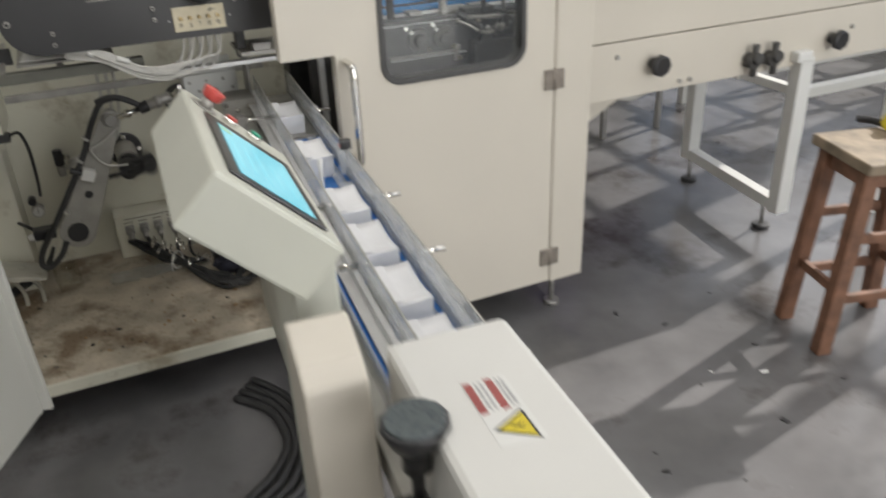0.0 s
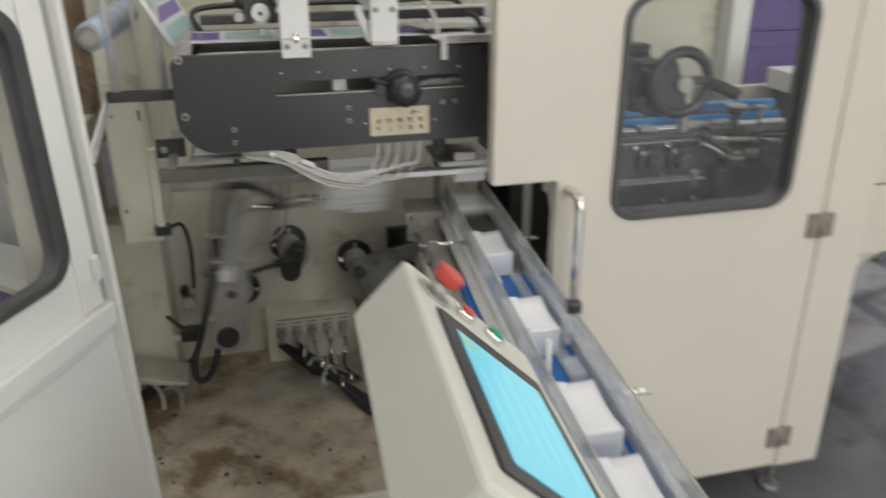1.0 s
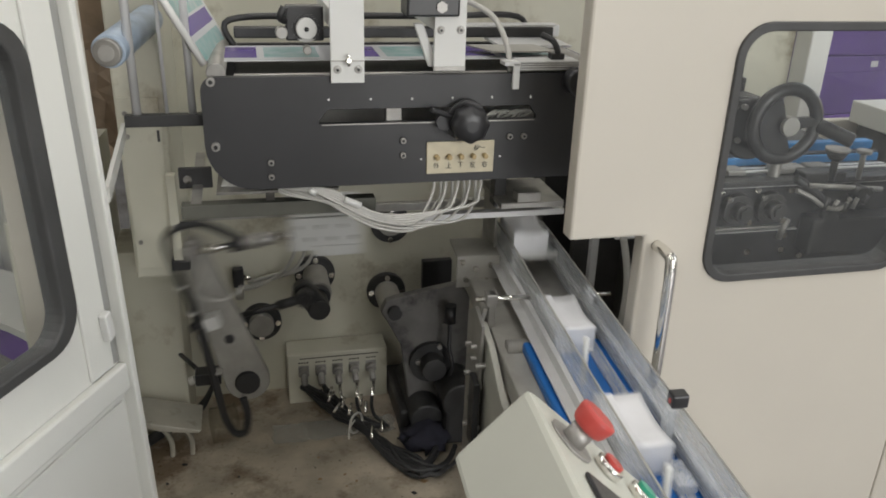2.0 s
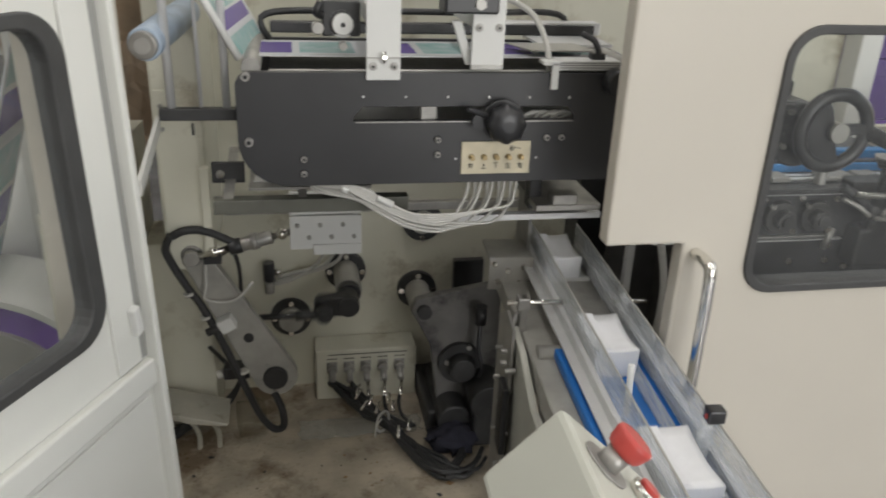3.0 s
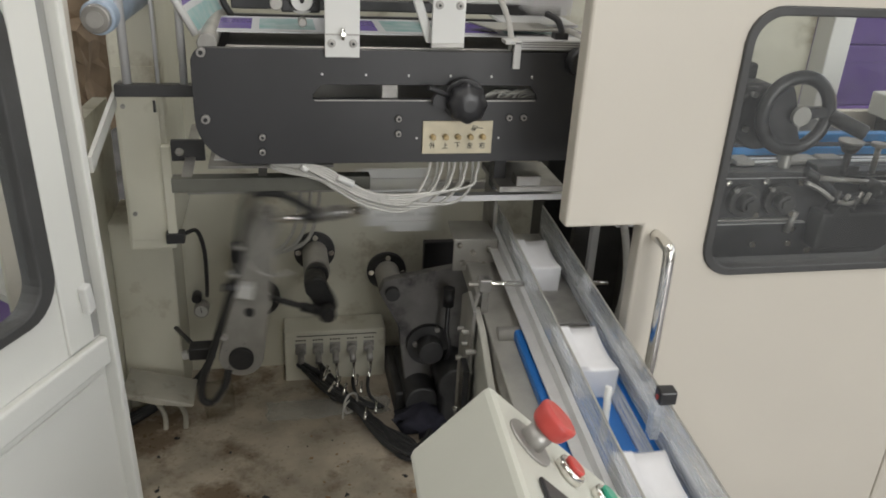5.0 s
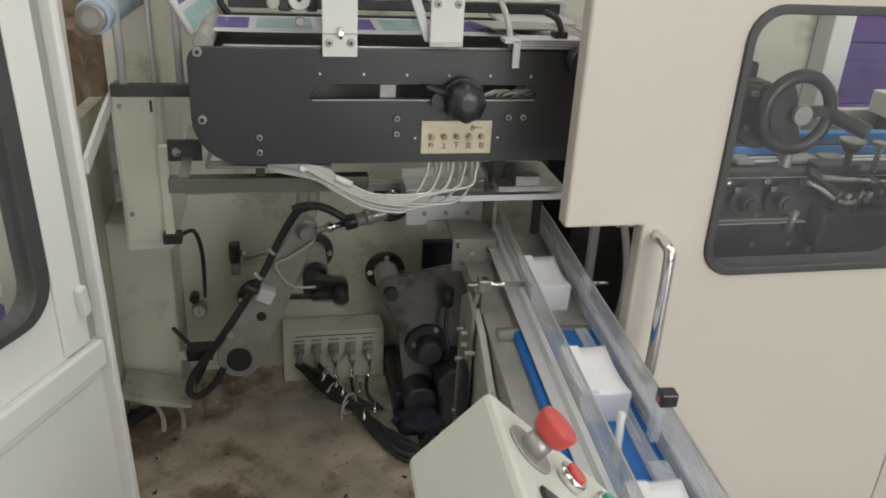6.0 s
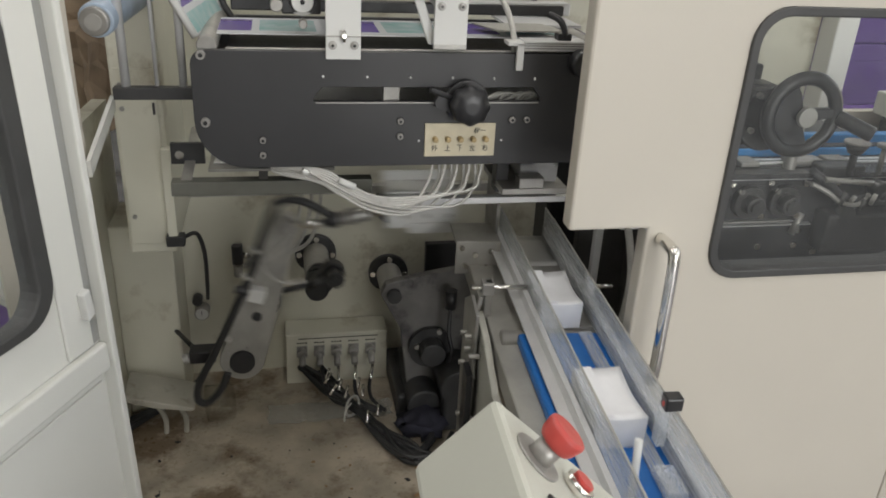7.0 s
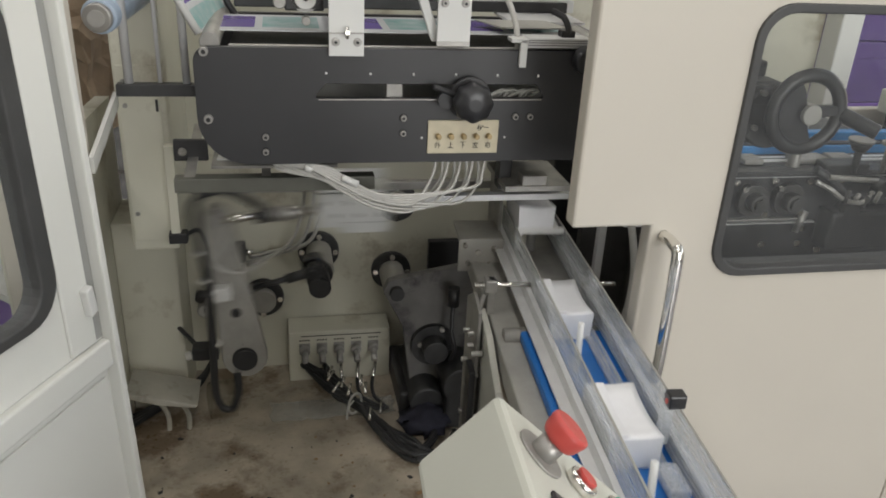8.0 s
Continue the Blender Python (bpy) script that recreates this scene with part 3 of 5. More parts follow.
onf("hose_clip", cube(0.390, 0.405, 2.602, 2.612, 1.437, 1.493, 0.001, cube(0.370, 0.405, 2.602, 2.640, 1.488, 1.496, 0.001)), WHITE, "white hose clip")
onf("air_hose", tube([(0.392, 2.63, 1.47), (0.385, 2.65, 1.53), (0.36, 2.70, 1.585), (0.30, 2.78, 1.61), (0.24, 2.85, 1.60)], 0.0065, seg=10), HOSE, "white air hose")
onf("side_lever", tube([(0.47, 2.66, 1.545), (0.49, 2.64, 1.535), (0.50, 2.63, 1.51), (0.50, 2.64, 1.485)], 0.007, cube(0.485, 0.515, 2.625, 2.655, 1.482, 1.51, 0.003)), PLASTIC, "black clamp lever")
onf("rim_knob", rod((0.535, 2.57, 1.455), (0.535, 2.61, 1.455), 0.030, bevel=0.006), PLASTIC, "black round knob")
onf("rear_rail", cube(0.30, 0.62, 2.94, 2.99, 1.50, 1.53, 0.003, cube(0.42, 0.60, 2.80, 2.95, 1.494, 1.500)), ALU)
# rails that carry it
onf("dull_beam", cube(-0.335, 0.10, 2.685, 2.72, 1.140, 1.172, 0.002), DULL_BEAM, "dull grey beam")
onf("bright_rail", cube(0.10, 0.575, 2.69, 2.715, 1.103, 1.118, 0.001), ALU, "bright aluminium rail")
onf("rear_beam", cube(-0.24, 0.60, 3.0, 3.04, 1.150, 1.20, 0.002), DULL_BEAM)
onf("cross_bar", plate([(2.70, 1.172), (2.735, 1.172), (3.0, 1.205), (2.965, 1.205)], "x", -0.315, -0.292), STEEL)
onf("cross_bar", plate([(2.70, 1.172), (2.735, 1.172), (3.0, 1.205), (2.965, 1.205)], "x", -0.15, -0.13), STEEL)
onf("tray", cube(-0.26, 0.02, 2.74, 2.98, 1.176, 1.182), STEEL)
onf("paper_scrap", plate([(-0.25, 2.78), (-0.10, 2.77), (-0.12, 2.90), (-0.24, 2.91)], "z", 1.183, 1.186), WHITE)
onf("holder", cube(0.40, 0.56, 2.66, 2.84, 1.135, 1.150, 0.002, cube(0.44, 0.50, 2.66, 2.70, 1.15, 1.175, 0.002)), STEEL)
onf("end_bracket", cube(0.40, 0.43, 2.72, 2.76, 1.12, 1.245, 0.002), DARK)
# hoses under the valve plate
for k in range(5):
    x = 0.225 + 0.0277 * k
    d = 0.010 * k
    onf("valve_hose", tube([(x, 2.622, 1.245), (x - 0.004, 2.620, 1.20), (x - 0.03, 2.616, 1.150 + d * 0.4), (0.165 - d, 2.616, 1.128 + d * 0.6), (0.08 - d, 2.62, 1.145 + d), (0.0, 2.62, 1.19 + d * 0.6), (-0.05, 2.625, 1.216 + d * 0.2), (-0.10, 2.63, 1.222), (-0.125, 2.64, 1.236)], 0.0034, seg=8), HOSE, "thin white air hose")
for k in range(4):
    x, d = 0.238 + 0.0277 * k, 0.006 * k
    onf("drop_hose", tube([(x, 2.632, 1.245), (x + 0.004, 2.632, 1.19 - d), (x - 0.03, 2.634, 1.135 - d * 0.5), (0.17 + d * 3, 2.63, 1.106 + d), (0.09 + d, 2.63, 1.120 + d), (0.02, 2.632, 1.160 + d), (-0.05 - d * 3, 2.64, 1.205), (-0.12, 2.65, 1.218)], 0.0036, seg=8), HOSE, "milky air hose")
onf("hose_tie", rod((-0.052, 2.620, 1.211), (-0.046, 2.620, 1.221), 0.009), WHITE)
onf("hose_coupling", rod((0.02, 2.615, 1.196), (0.055, 2.613, 1.180), 0.008, seg=10), WHITE)

# ---- film guide at the bay's side ----
guide = thing("film_guide", (-0.36, 2.70, 1.36), "film guide with blue roller, dark cross beam and steel rods", "guide")
G0 = Matrix.Translation((0.36, -2.70, -1.36))


def ong(name, bm, material, label=""):
    bm.transform(G0)
    return part(name, bm, material, guide, label)


ong("beam", cube(-0.43, -0.272, 2.685, 2.71, 1.353, 1.378, 0.002), DARK)
for x, y, r in ((-0.405, 2.70, 0.009), (-0.345, 2.705, 0.004), (-0.292, 2.70, 0.008)):
    ong("rod", rod((x, y, 1.37), (x, y, 1.95), r), ALU, "steel guide rod")
LBLUE = mat("pale_blue_film", (0.34, 0.41, 0.50), 0.35, var=0.2, scale=20, bump=0.02)
ong("roller", rod((-0.439, 2.66, 1.515), (-0.40, 3.05, 1.53), 0.034, bevel=0.003), LBLUE, "roller wrapped in pale blue film")
ong("roller_cap", rod((-0.441, 2.645, 1.514), (-0.439, 2.662, 1.515), 0.028, rod((-0.441, 2.640, 1.514), (-0.441, 2.65, 1.514), 0.016), 24, bevel=0.003), STEEL)
fs = bmesh.new()
vs = [fs.verts.new(p) for p in ((-0.375, 2.68, 1.70), (-0.335, 3.00, 1.70), (-0.218, 3.00, 1.482), (-0.258, 2.68, 1.482))]
fs.faces.new(vs)
ex = bmesh.ops.extrude_face_region(fs, geom=fs.faces[:])
bmesh.ops.translate(fs, verts=[q for q in ex["geom"] if isinstance(q, bmesh.types.BMVert)], vec=(0.002, 0, 0.001))
bmesh.ops.recalc_face_normals(fs, faces=fs.faces[:])
ong("film_web", fs, printed("printed_web", "Z", 0.085, "Y", 2.70, 2.98), "purple printed film web")
ong("film_margin", rod((-0.376, 2.68, 1.70), (-0.259, 2.68, 1.483), 0.008, seg=6), WHITE)

# ---- on the bay's back wall ----
def flange(x, z, stub, label, tilt=0.0):
    f = thing("shaft_flange", (x, 3.45, z), label, "shaft", "shaft flanges")
    part("disc", rod((0, -0.022, 0), (0, 0, 0), 0.068, seg=32, bevel=0.003), DARK, f, "dark round flange")
    part("sleeve", rod((0, -stub, 0), (0, -0.02, 0), 0.042, seg=28, bevel=0.003), CAST, f, "grey sleeve")
    if stub > 0.1:
        part("collar", rod((0, -stub - 0.03, 0), (0, -stub, 0), 0.036, seg=28, bevel=0.003), DARK, f)
    for k in range(4):
        a = math.pi * (0.5 + k) / 2 + 0.75
        part("bolt", rod((0.055 * math.cos(a), -0.032, 0.055 * math.sin(a)), (0.055 * math.cos(a), -0.02, 0.055 * math.sin(a)), 0.0095, seg=8), CHROME, f, "bright bolt")
    return f


flange(0.002, 0.640, 0.17, "dark bolted flange with a grey drive shaft")
flange(0.248, 0.556, 0.16, "dark bolted flange with a grey shaft sleeve")
flange(0.262, 0.81, 0.03, "dark bolted flange half behind the rail")
flange(-0.185, 0.472, 0.05, "dark bolted flange behind the swing arm")

plate_thing = thing("pivot_plate", (0.33, 3.2, 0.19), "dark grey cast pivot plate with hub and wiring", "machine part")
P0 = Matrix.Translation((-0.33, -3.2, -0.19))


def onp(name, bm, material, label=""):
    bm.transform(P0)
    return part(name, bm, material, plate_thing, label)


onp("plate", plate([(0.185, 0.63), (0.20, 0.665), (0.235, 0.675), (0.44, 0.71), (0.47, 0.66), (0.47, 0.30), (0.40, 0.24), (0.30, 0.24), (0.275, 0.30), (0.25, 0.50), (0.20, 0.60)], "y", 3.14, 3.17, bevel=0.003), mat("grey_cast_plate", (0.15, 0.145, 0.14), 0.5, metal=0.2, var=0.3, scale=9, bump=0.1, bscale=100, stain=(0.05, 0.048, 0.05), stain_at=0.52, stain_scale=6), "grey cast plate")
onp("pivot_pin", rod((0.225, 3.12, 0.628), (0.225, 3.16, 0.628), 0.022), DARK)
onp("hub", rod((0.345, 3.07, 0.44), (0.345, 3.15, 0.44), 0.040, rod((0.345, 3.12, 0.44), (0.345, 3.142, 0.44), 0.070, seg=28), 24, bevel=0.003), DARK, "dark round hub")
for x, z in ((0.30, 0.45), (0.37, 0.50)):
    onp("hub_bolt", rod((x, 3.11, z), (x, 3.125, z), 0.008), STEEL)
onp("fitting", rod((0.395, 3.09, 0.60), (0.395, 3.09, 0.66), 0.018, tube([(0.395, 3.09, 0.60), (0.39, 3.07, 0.52), (0.40, 3.06, 0.46), (0.39, 3.08, 0.40)], 0.007)), PLASTIC)
# dark bulk and bluish lump are added to darken the corner below the hub
onp("side_bulk", rod((0.42, 3.0, 0.36), (0.42, 3.14, 0.36), 0.062, cube(0.37, 0.475, 3.0, 3.13, 0.20, 0.34, 0.012), 24, bevel=0.005), DARK, "dark bulky shape added below the hub")
LUMP_DARK = mat("dark_blue_fill", (0.018, 0.018, 0.030), 0.9, var=0.3, scale=20, bump=0.3, bscale=60)
rg = bmesh.new()
bmesh.ops.create_icosphere(rg, subdivisions=3, radius=1)
for v in rg.verts:
    v.co = Vector((0.315 + v.co.x * 0.085, 3.03 + v.co.y * 0.06, 0.225 + v.co.z * 0.045)) + Vector((noise.noise(v.co * 2.6), noise.noise(v.co * 2.6 + Vector((3, 0, 0))), noise.noise(v.co * 2.6 + Vector((0, 5, 0))))) * 0.03
    v.co.z = max(v.co.z, 0.192)
for f in rg.faces:
    f.smooth = True
onp("dark_lump", rg, LUMP_DARK, "dark bluish lump added to darken the corner")
onp("foot", cube(0.24, 0.50, 3.10, 3.40, 0.19, 0.28, 0.01), DARK)
onp("motor", rod((0.32, 3.05, 0.27), (0.32, 3.35, 0.27), 0.055, seg=28, bevel=0.006), DARK)
box = thing("black_junction_cover", (0.43, 3.45, 0.54), "black square cover plate on the back wall", "cover")
part("cover", cube(-0.055, 0.05, -0.03, 0, 0, 0.125, 0.003), PLASTIC, box)

jb = thing("junction_box", (0.064, 3.445, 0.19), "cream terminal box with five cable connectors", "box")
part("case", cube(-0.172, 0.172, -0.105, 0, 0.0, 0.194, 0.005), CREAM_IN, jb)
for k in range(5):
    x = -0.118 + 0.058 * k
    c = part("connector", rod((x, -0.128, 0.128), (x, -0.104, 0.128), 0.017, rod((x, -0.16, 0.102), (x, -0.12, 0.125), 0.011), 16, bevel=0.002), STEEL, jb, "round metal connector")
    part("flange_plate", cube(x - 0.018, x + 0.018, -0.1085, -0.1052, 0.108, 0.150, 0.001), STEEL, jb, "square connector plate")
    for q in range(4):
        part("caption", cube(x - 0.017 + 0.0092 * q, x - 0.0105 + 0.0092 * q, -0.1062, -0.1048, 0.159, 0.1635), INK, jb)
    if k > 0:
        part("cable_end", rod((x + 0.002, -0.165, 0.098), (x + 0.012 - 0.006 * k, -0.215, 0.070), 0.0055, seg=10), CHROME, jb, "bright cable end")
        part("cable_tail", tube([(x + 0.012 - 0.006 * k, -0.213, 0.071), (x + 0.03 - 0.012 * k, -0.25, 0.055), (x + 0.07 - 0.02 * k, -0.29, 0.04), (0.10 + 0.01 * k, -0.33, 0.025)], 0.006), RUBBER, jb, "black cable")
part("title_bar", cube(-0.13, 0.14, -0.1062, -0.1048, 0.176, 0.179), INK, jb)
bundle = thing("cable_bundle", (0.22, 3.0, 0.19), "bundle of black cables lying on the pan", "cables")
rng = random.Random(4)
for k in range(12):
    o = [rng.uniform(-0.03, 0.03) for _ in range(8)]
    pts = [(-0.245 + o[0] * 1.5, 0.296 + o[1] * 0.6, 0.075 + abs(o[2])), (-0.18 + o[1], 0.20 + o[3], 0.055 + abs(o[4])), (-0.116 + o[2] * 0.5, 0.116 + o[5] * 0.5, 0.035 + abs(o[6])), (-0.05 + o[3], 0.01 + o[6], 0.018 + abs(o[1])), (0.02 + o[7], -0.10 + o[2], 0.012 + abs(o[0])), (0.08 + o[4] * 2, -0.13 + o[5], 0.012 + abs(o[3])), (0.13 + o[4] * 2, -0.08 + o[5] * 2, 0.012 + abs(o[3]))]
    part("cable", tube(pts, 0.0062 + 0.0022 * (k % 2)), RUBBER, bundle)
part("tie", tube([(-0.124 + 0.030 * math.cos(a) * 0.75, 0.108 + 0.030 * math.cos(a) * 0.65, 0.058 + 0.036 * math.sin(a)) for a in (2 * math.pi * k / 10 for k in range(11))], 0.004, seg=6, steps=2), HOSE, bundle, "white cable tie")
part("tie_tail", tube([(-0.130, 0.085, 0.085), (-0.150, 0.060, 0.075), (-0.155, 0.045, 0.045)], 0.003, seg=6), HOSE, bundle)
for k in range(9):
    q = rng.uniform(0.1, 0.95)
    x, y, z = -0.20 + 0.20 * q + rng.uniform(-0.03, 0.05), 0.24 - 0.30 * q + rng.uniform(-0.02, 0.04), 0.115 - 0.05 * q
    a = rng.uniform(3.6, 5.4)
    part("ferrule", rod((x, y, z + 0.02), (x + 0.035 * math.cos(a), y + 0.035 * math.sin(a), z), 0.0048, seg=8), CHROME, bundle, "bright cable ferrule")
regulator = thing("air_regulator", (-0.25, 3.45, 0.66), "small black air regulator on the back wall", "regulator")
part("body", rod((0, -0.05, -0.03), (0, -0.05, 0.035), 0.018, cube(-0.015, 0.015, -0.05, 0, -0.01, 0.02, 0.002), bevel=0.003), PLASTIC, regulator)
part("bowl", rod((0, -0.05, -0.075), (0, -0.05, -0.035), 0.015, bevel=0.003), STEEL, regulator)
part("side_nut", rod((0.018, -0.05, 0.0), (0.04, -0.05, 0.0), 0.010, seg=8), CHROME, regulator)
gauge = thing("pressure_gauge", (-0.375, 3.45, 0.455), "round white pressure gauge with black cable", "gauge")
part("case", rod((0, -0.06, 0), (0, -0.02, 0), 0.024, rod((0, -0.02, 0), (0, 0, 0), 0.01), 24), STEEL, gauge)
part("dial", rod((0, -0.062, 0), (0, -0.058, 0), 0.020, seg=24), WHITE, gauge, "white dial")
part("needle", cube(-0.001, 0.001, -0.0635, -0.062, -0.004, 0.014), INK, gauge)
part("knob", rod((-0.012, -0.06, 0.045), (-0.012, -0.02, 0.045), 0.016, bevel=0.003), PLASTIC, gauge)
for x0, dx in ((-0.20, 0.0), (-0.18, 0.012), (-0.16, 0.02), (-0.17, 0.03)):
    hz = thing("air_hose", (0, 0, 0), "pale air hose hanging along the back wall", "hose", "pale air hoses")
    part("hose", tube([(x0 - 0.05, 3.43, 0.60 + dx), (x0 + 0.02, 3.40, 0.63 + dx), (x0 + 0.11 + dx, 3.38, 0.70), (x0 + 0.15 + dx, 3.36, 0.82), (x0 + 0.16 + dx, 3.33, 0.96), (x0 + 0.16 + dx, 3.30, 1.16)], 0.006), HOSE, hz)
wad = thing("cable_duct", (-0.38, 3.25, 0.19), "black cables and clear plastic lying in the pan's corner", "cables")
for k in range(4):
    part("cable", tube([(-0.215, -0.12 + 0.02 * k, 0.012), (-0.13, -0.04, 0.02 + 0.008 * k), (-0.02, 0.03, 0.05 + 0.008 * k), (0.03, 0.05, 0.14)], 0.007), RUBBER, wad)
bag = part("plastic_bag", rod((0.02, -0.05, 0.04), (0.10, -0.05, 0.05), 0.06, seg=14), glass("clear_film_bag", (0.9, 0.9, 0.88), 0.12), wad, "crumpled clear plastic")
PIPE_PALE = mat("dusty_pale_plastic", (0.40, 0.385, 0.33), 0.45, var=0.15, scale=9, bump=0.04, stain=(0.25, 0.23, 0.18), stain_at=0.55, stain_scale=12)
white_pipe = thing("white_pipe_loop", (-0.5, 3.04, 0.19), "dusty pale plastic trough and pipes by the side panel", "pipe")
part("trough", plate([(-0.08, 0.185), (0.12, 0.125), (0.11, 0.115), (0.0, 0.135), (-0.08, 0.165)], "y", 0.02, 0.16, bevel=0.004), PIPE_PALE, white_pipe)
for x in (0.02, 0.08):
    part("pipe", tube([(x, 0.08, 0.0), (x, 0.08, 0.06), (x - 0.03, 0.08, 0.125)], 0.008, seg=10), PIPE_PALE, white_pipe)

# crumpled clear film and scraps on the pan
clamp = thing("cable_clamp", (-0.355, 3.10, 0.19), "black cable clamp block on a thin bracket rod", "clamp")
part("block", cube(-0.03, 0.045, -0.03, 0.02, 0.275, 0.315, 0.004), PLASTIC, clamp)
part("bracket", rod((-0.012, 0.015, 0.292), (-0.085, 0.146, 0.292), 0.007), DARK, clamp)
part("cap", rod((-0.048, -0.015, 0.285), (-0.03, -0.015, 0.292), 0.014, seg=14, bevel=0.003), HOSE, clamp, "pale cap")
crumple = thing("crumpled_film", (0.03, 3.16, 0.192), "crumpled clear plastic film on the oily pan", "plastic film")
bm = bmesh.new()
bmesh.ops.create_grid(bm, x_segments=34, y_segments=12, size=0.5)
for v in bm.verts:
    p = Vector((v.co.x * 0.40, v.co.y * 0.10, 0))
    v.co = p + Vector((0.01 * noise.noise(p * 30), 0.01 * noise.noise(p * 30 + Vector((3, 1, 0))), 0.004 + 0.012 * abs(noise.noise(p * 55 + Vector((0, 7, 0))))))
bmesh.ops.solidify(bm, geom=bm.faces[:], thickness=0.0005)
part("sheet", bm, glass("clear_wrap", (0.95, 0.95, 0.94), 0.10, 0.14), crumple)
for k in range(70):
    s = thing("scrap", (rng.uniform(-0.5, 0.32), rng.triangular(2.54, 3.15, 2.75), 0.1905), "small torn scrap on the oily pan", "scrap", "scraps")
    w = rng.uniform(0.002, 0.007) if k % 6 else rng.uniform(0.006, 0.012)
    part("flake", plate([(-w, -w * 0.4), (w * 0.8, -w * 0.6), (w, w * 0.5), (-w * 0.3, w * 0.7)], "z", 0, 0.0015), rng.choice((PAN, DARK, DARK, CARD)), s, m=pose(0, 0, 0, 0, 0, rng.uniform(0, 360)))

# ---- swing arm, link, carriage, crank ----
PIV, ARM = Vector((-0.233, 3.06, 0.483)), 0.455
arm = thing("swing_arm", Matrix.Translation(PIV), "grey cast swing arm with black cable loop", "arm")
pts = []
for k in range(13):
    a = math.pi + math.pi * k / 12
    pts.append((0.065 * math.cos(a), 0.065 * math.sin(a)))
for k in range(9):
    a = math.pi * k / 8
    pts.append((0.036 * math.cos(a), ARM - 0.01 + 0.036 * math.sin(a)))
part("beam", plate(pts, "y", -0.015, 0.02, bevel=0.004), CAST, arm, "grey cast beam")
part("hub", rod((0, -0.03, 0), (0, 0.06, 0), 0.036, seg=28, bevel=0.003), RUBBER, arm, "black hub")
for k in range(5):
    a = 2 * math.pi * k / 5 + 0.3
    part("hub_screw", rod((0.048 * math.cos(a), -0.018, 0.048 * math.sin(a)), (0.048 * math.cos(a), -0.014, 0.048 * math.sin(a)), 0.004, seg=8), STEEL, arm)
part("grease_plug", rod((0.0, -0.022, 0.155), (0.0, -0.01, 0.155), 0.014, bevel=0.002), DARK, arm)
part("clamp_block", cube(-0.045, 0.0, -0.055, -0.015, 0.215, 0.255, 0.003), WHITE, arm, "pale clamp block")
part("clamp_knob", rod((-0.085, -0.035, 0.235), (-0.045, -0.035, 0.235), 0.012, bevel=0.002), PLASTIC, arm)
part("top_boss", rod((0, -0.022, ARM - 0.002), (0, 0.024, ARM - 0.002), 0.030, seg=24, bevel=0.003), STEEL, arm, "steel boss")
for z in (0.07, 0.275, 0.36):
    part("cable_tie", rod((-0.064, -0.034, z), (-0.062, -0.034, z + 0.008), 0.0145, seg=12), HOSE, arm, "white cable tie")
part("air_line", tube([(0.03, -0.03, ARM - 0.02), (-0.01, -0.035, ARM - 0.09), (-0.035, -0.03, ARM - 0.13), (0.03, -0.03, ARM - 0.17), (0.10, -0.02, ARM - 0.15)], 0.004), HOSE, arm, "thin pale air line")
part("top_pin", rod((0, -0.05, ARM), (0, 0.03, ARM), 0.012, bevel=0.002), CHROME, arm)
part("cable", tube([(-0.012, -0.036, ARM + 0.082), (-0.046, -0.034, ARM + 0.052), (-0.055, -0.03, ARM), (-0.057, -0.03, ARM - 0.08), (-0.055, -0.03, 0.30), (-0.068, -0.035, 0.16), (-0.085, -0.04, 0.02), (-0.10, -0.03, -0.09), (-0.09, -0.03, -0.15), (-0.06, -0.03, -0.155), (-0.035, -0.03, -0.10), (-0.03, -0.02, -0.045)], 0.0110, seg=12), RUBBER, arm, "black cable loop")
loop = thing("cable_loop", (0, 0, 0), "black cable looping from the swing arm to the link rod", "cable")
part("cable", tube([(0.128, 0.0, 0.028), (0.092, -0.002, 0.052), (0.055, 0.0, 0.072), (0.022, 0.003, 0.080), (-0.012, 0.004, 0.078), (-0.040, 0.004, 0.066)], 0.0110, seg=12), RUBBER, loop)
link = thing("link_rod", (0, 0, 0), "steel link rod with rod end", "rod")
part("rod_end", rod((0, -0.012, 0), (0, 0.012, 0), 0.022, seg=20, bevel=0.003), STEEL, link)
part("shank", rod((0.015, 0, 0), (0.11, 0, 0), 0.010, rod((0.055, 0, 0), (0.072, 0, 0), 0.016, seg=6), 14), CHROME, link)
part("cable_nut", rod((0.105, 0, 0), (0.140, 0, 0), 0.022, seg=12, bevel=0.003), PLASTIC, link, "black cable nut")
part("body", rod((0.14, 0, 0), (0.225, 0, 0), 0.019, rod((0.165, 0, 0), (0.185, 0, 0), 0.023), 18, bevel=0.003), STEEL, link)
part("tail_stud", rod((0.225, 0, 0), (0.285, 0, 0), 0.010, rod((0.245, 0, 0), (0.260, 0, 0), 0.017, seg=6), 12), CHROME, link, "threaded stud")
carriage = thing("carriage", (0, 0, 0), "pale metal carriage block with bolts", "carriage")
part("front_plate", cube(0, 0.19, -0.055, -0.045, -0.045, 0.050, 0.002), WHITE, carriage)
part("top_tray", cube(0, 0.19, -0.045, 0.05, 0.050, 0.058, 0.002), WHITE, carriage)
part("back_plate", cube(0, 0.19, 0.045, 0.053, -0.045, 0.085, 0.002), WHITE, carriage)
part("block", cube(0.02, 0.17, -0.044, 0.044, -0.040, 0.046, 0.003), STEEL, carriage)
part("lower_lip", cube(0.06, 0.19, -0.062, -0.0552, -0.060, -0.030, 0.002), WHITE, carriage)
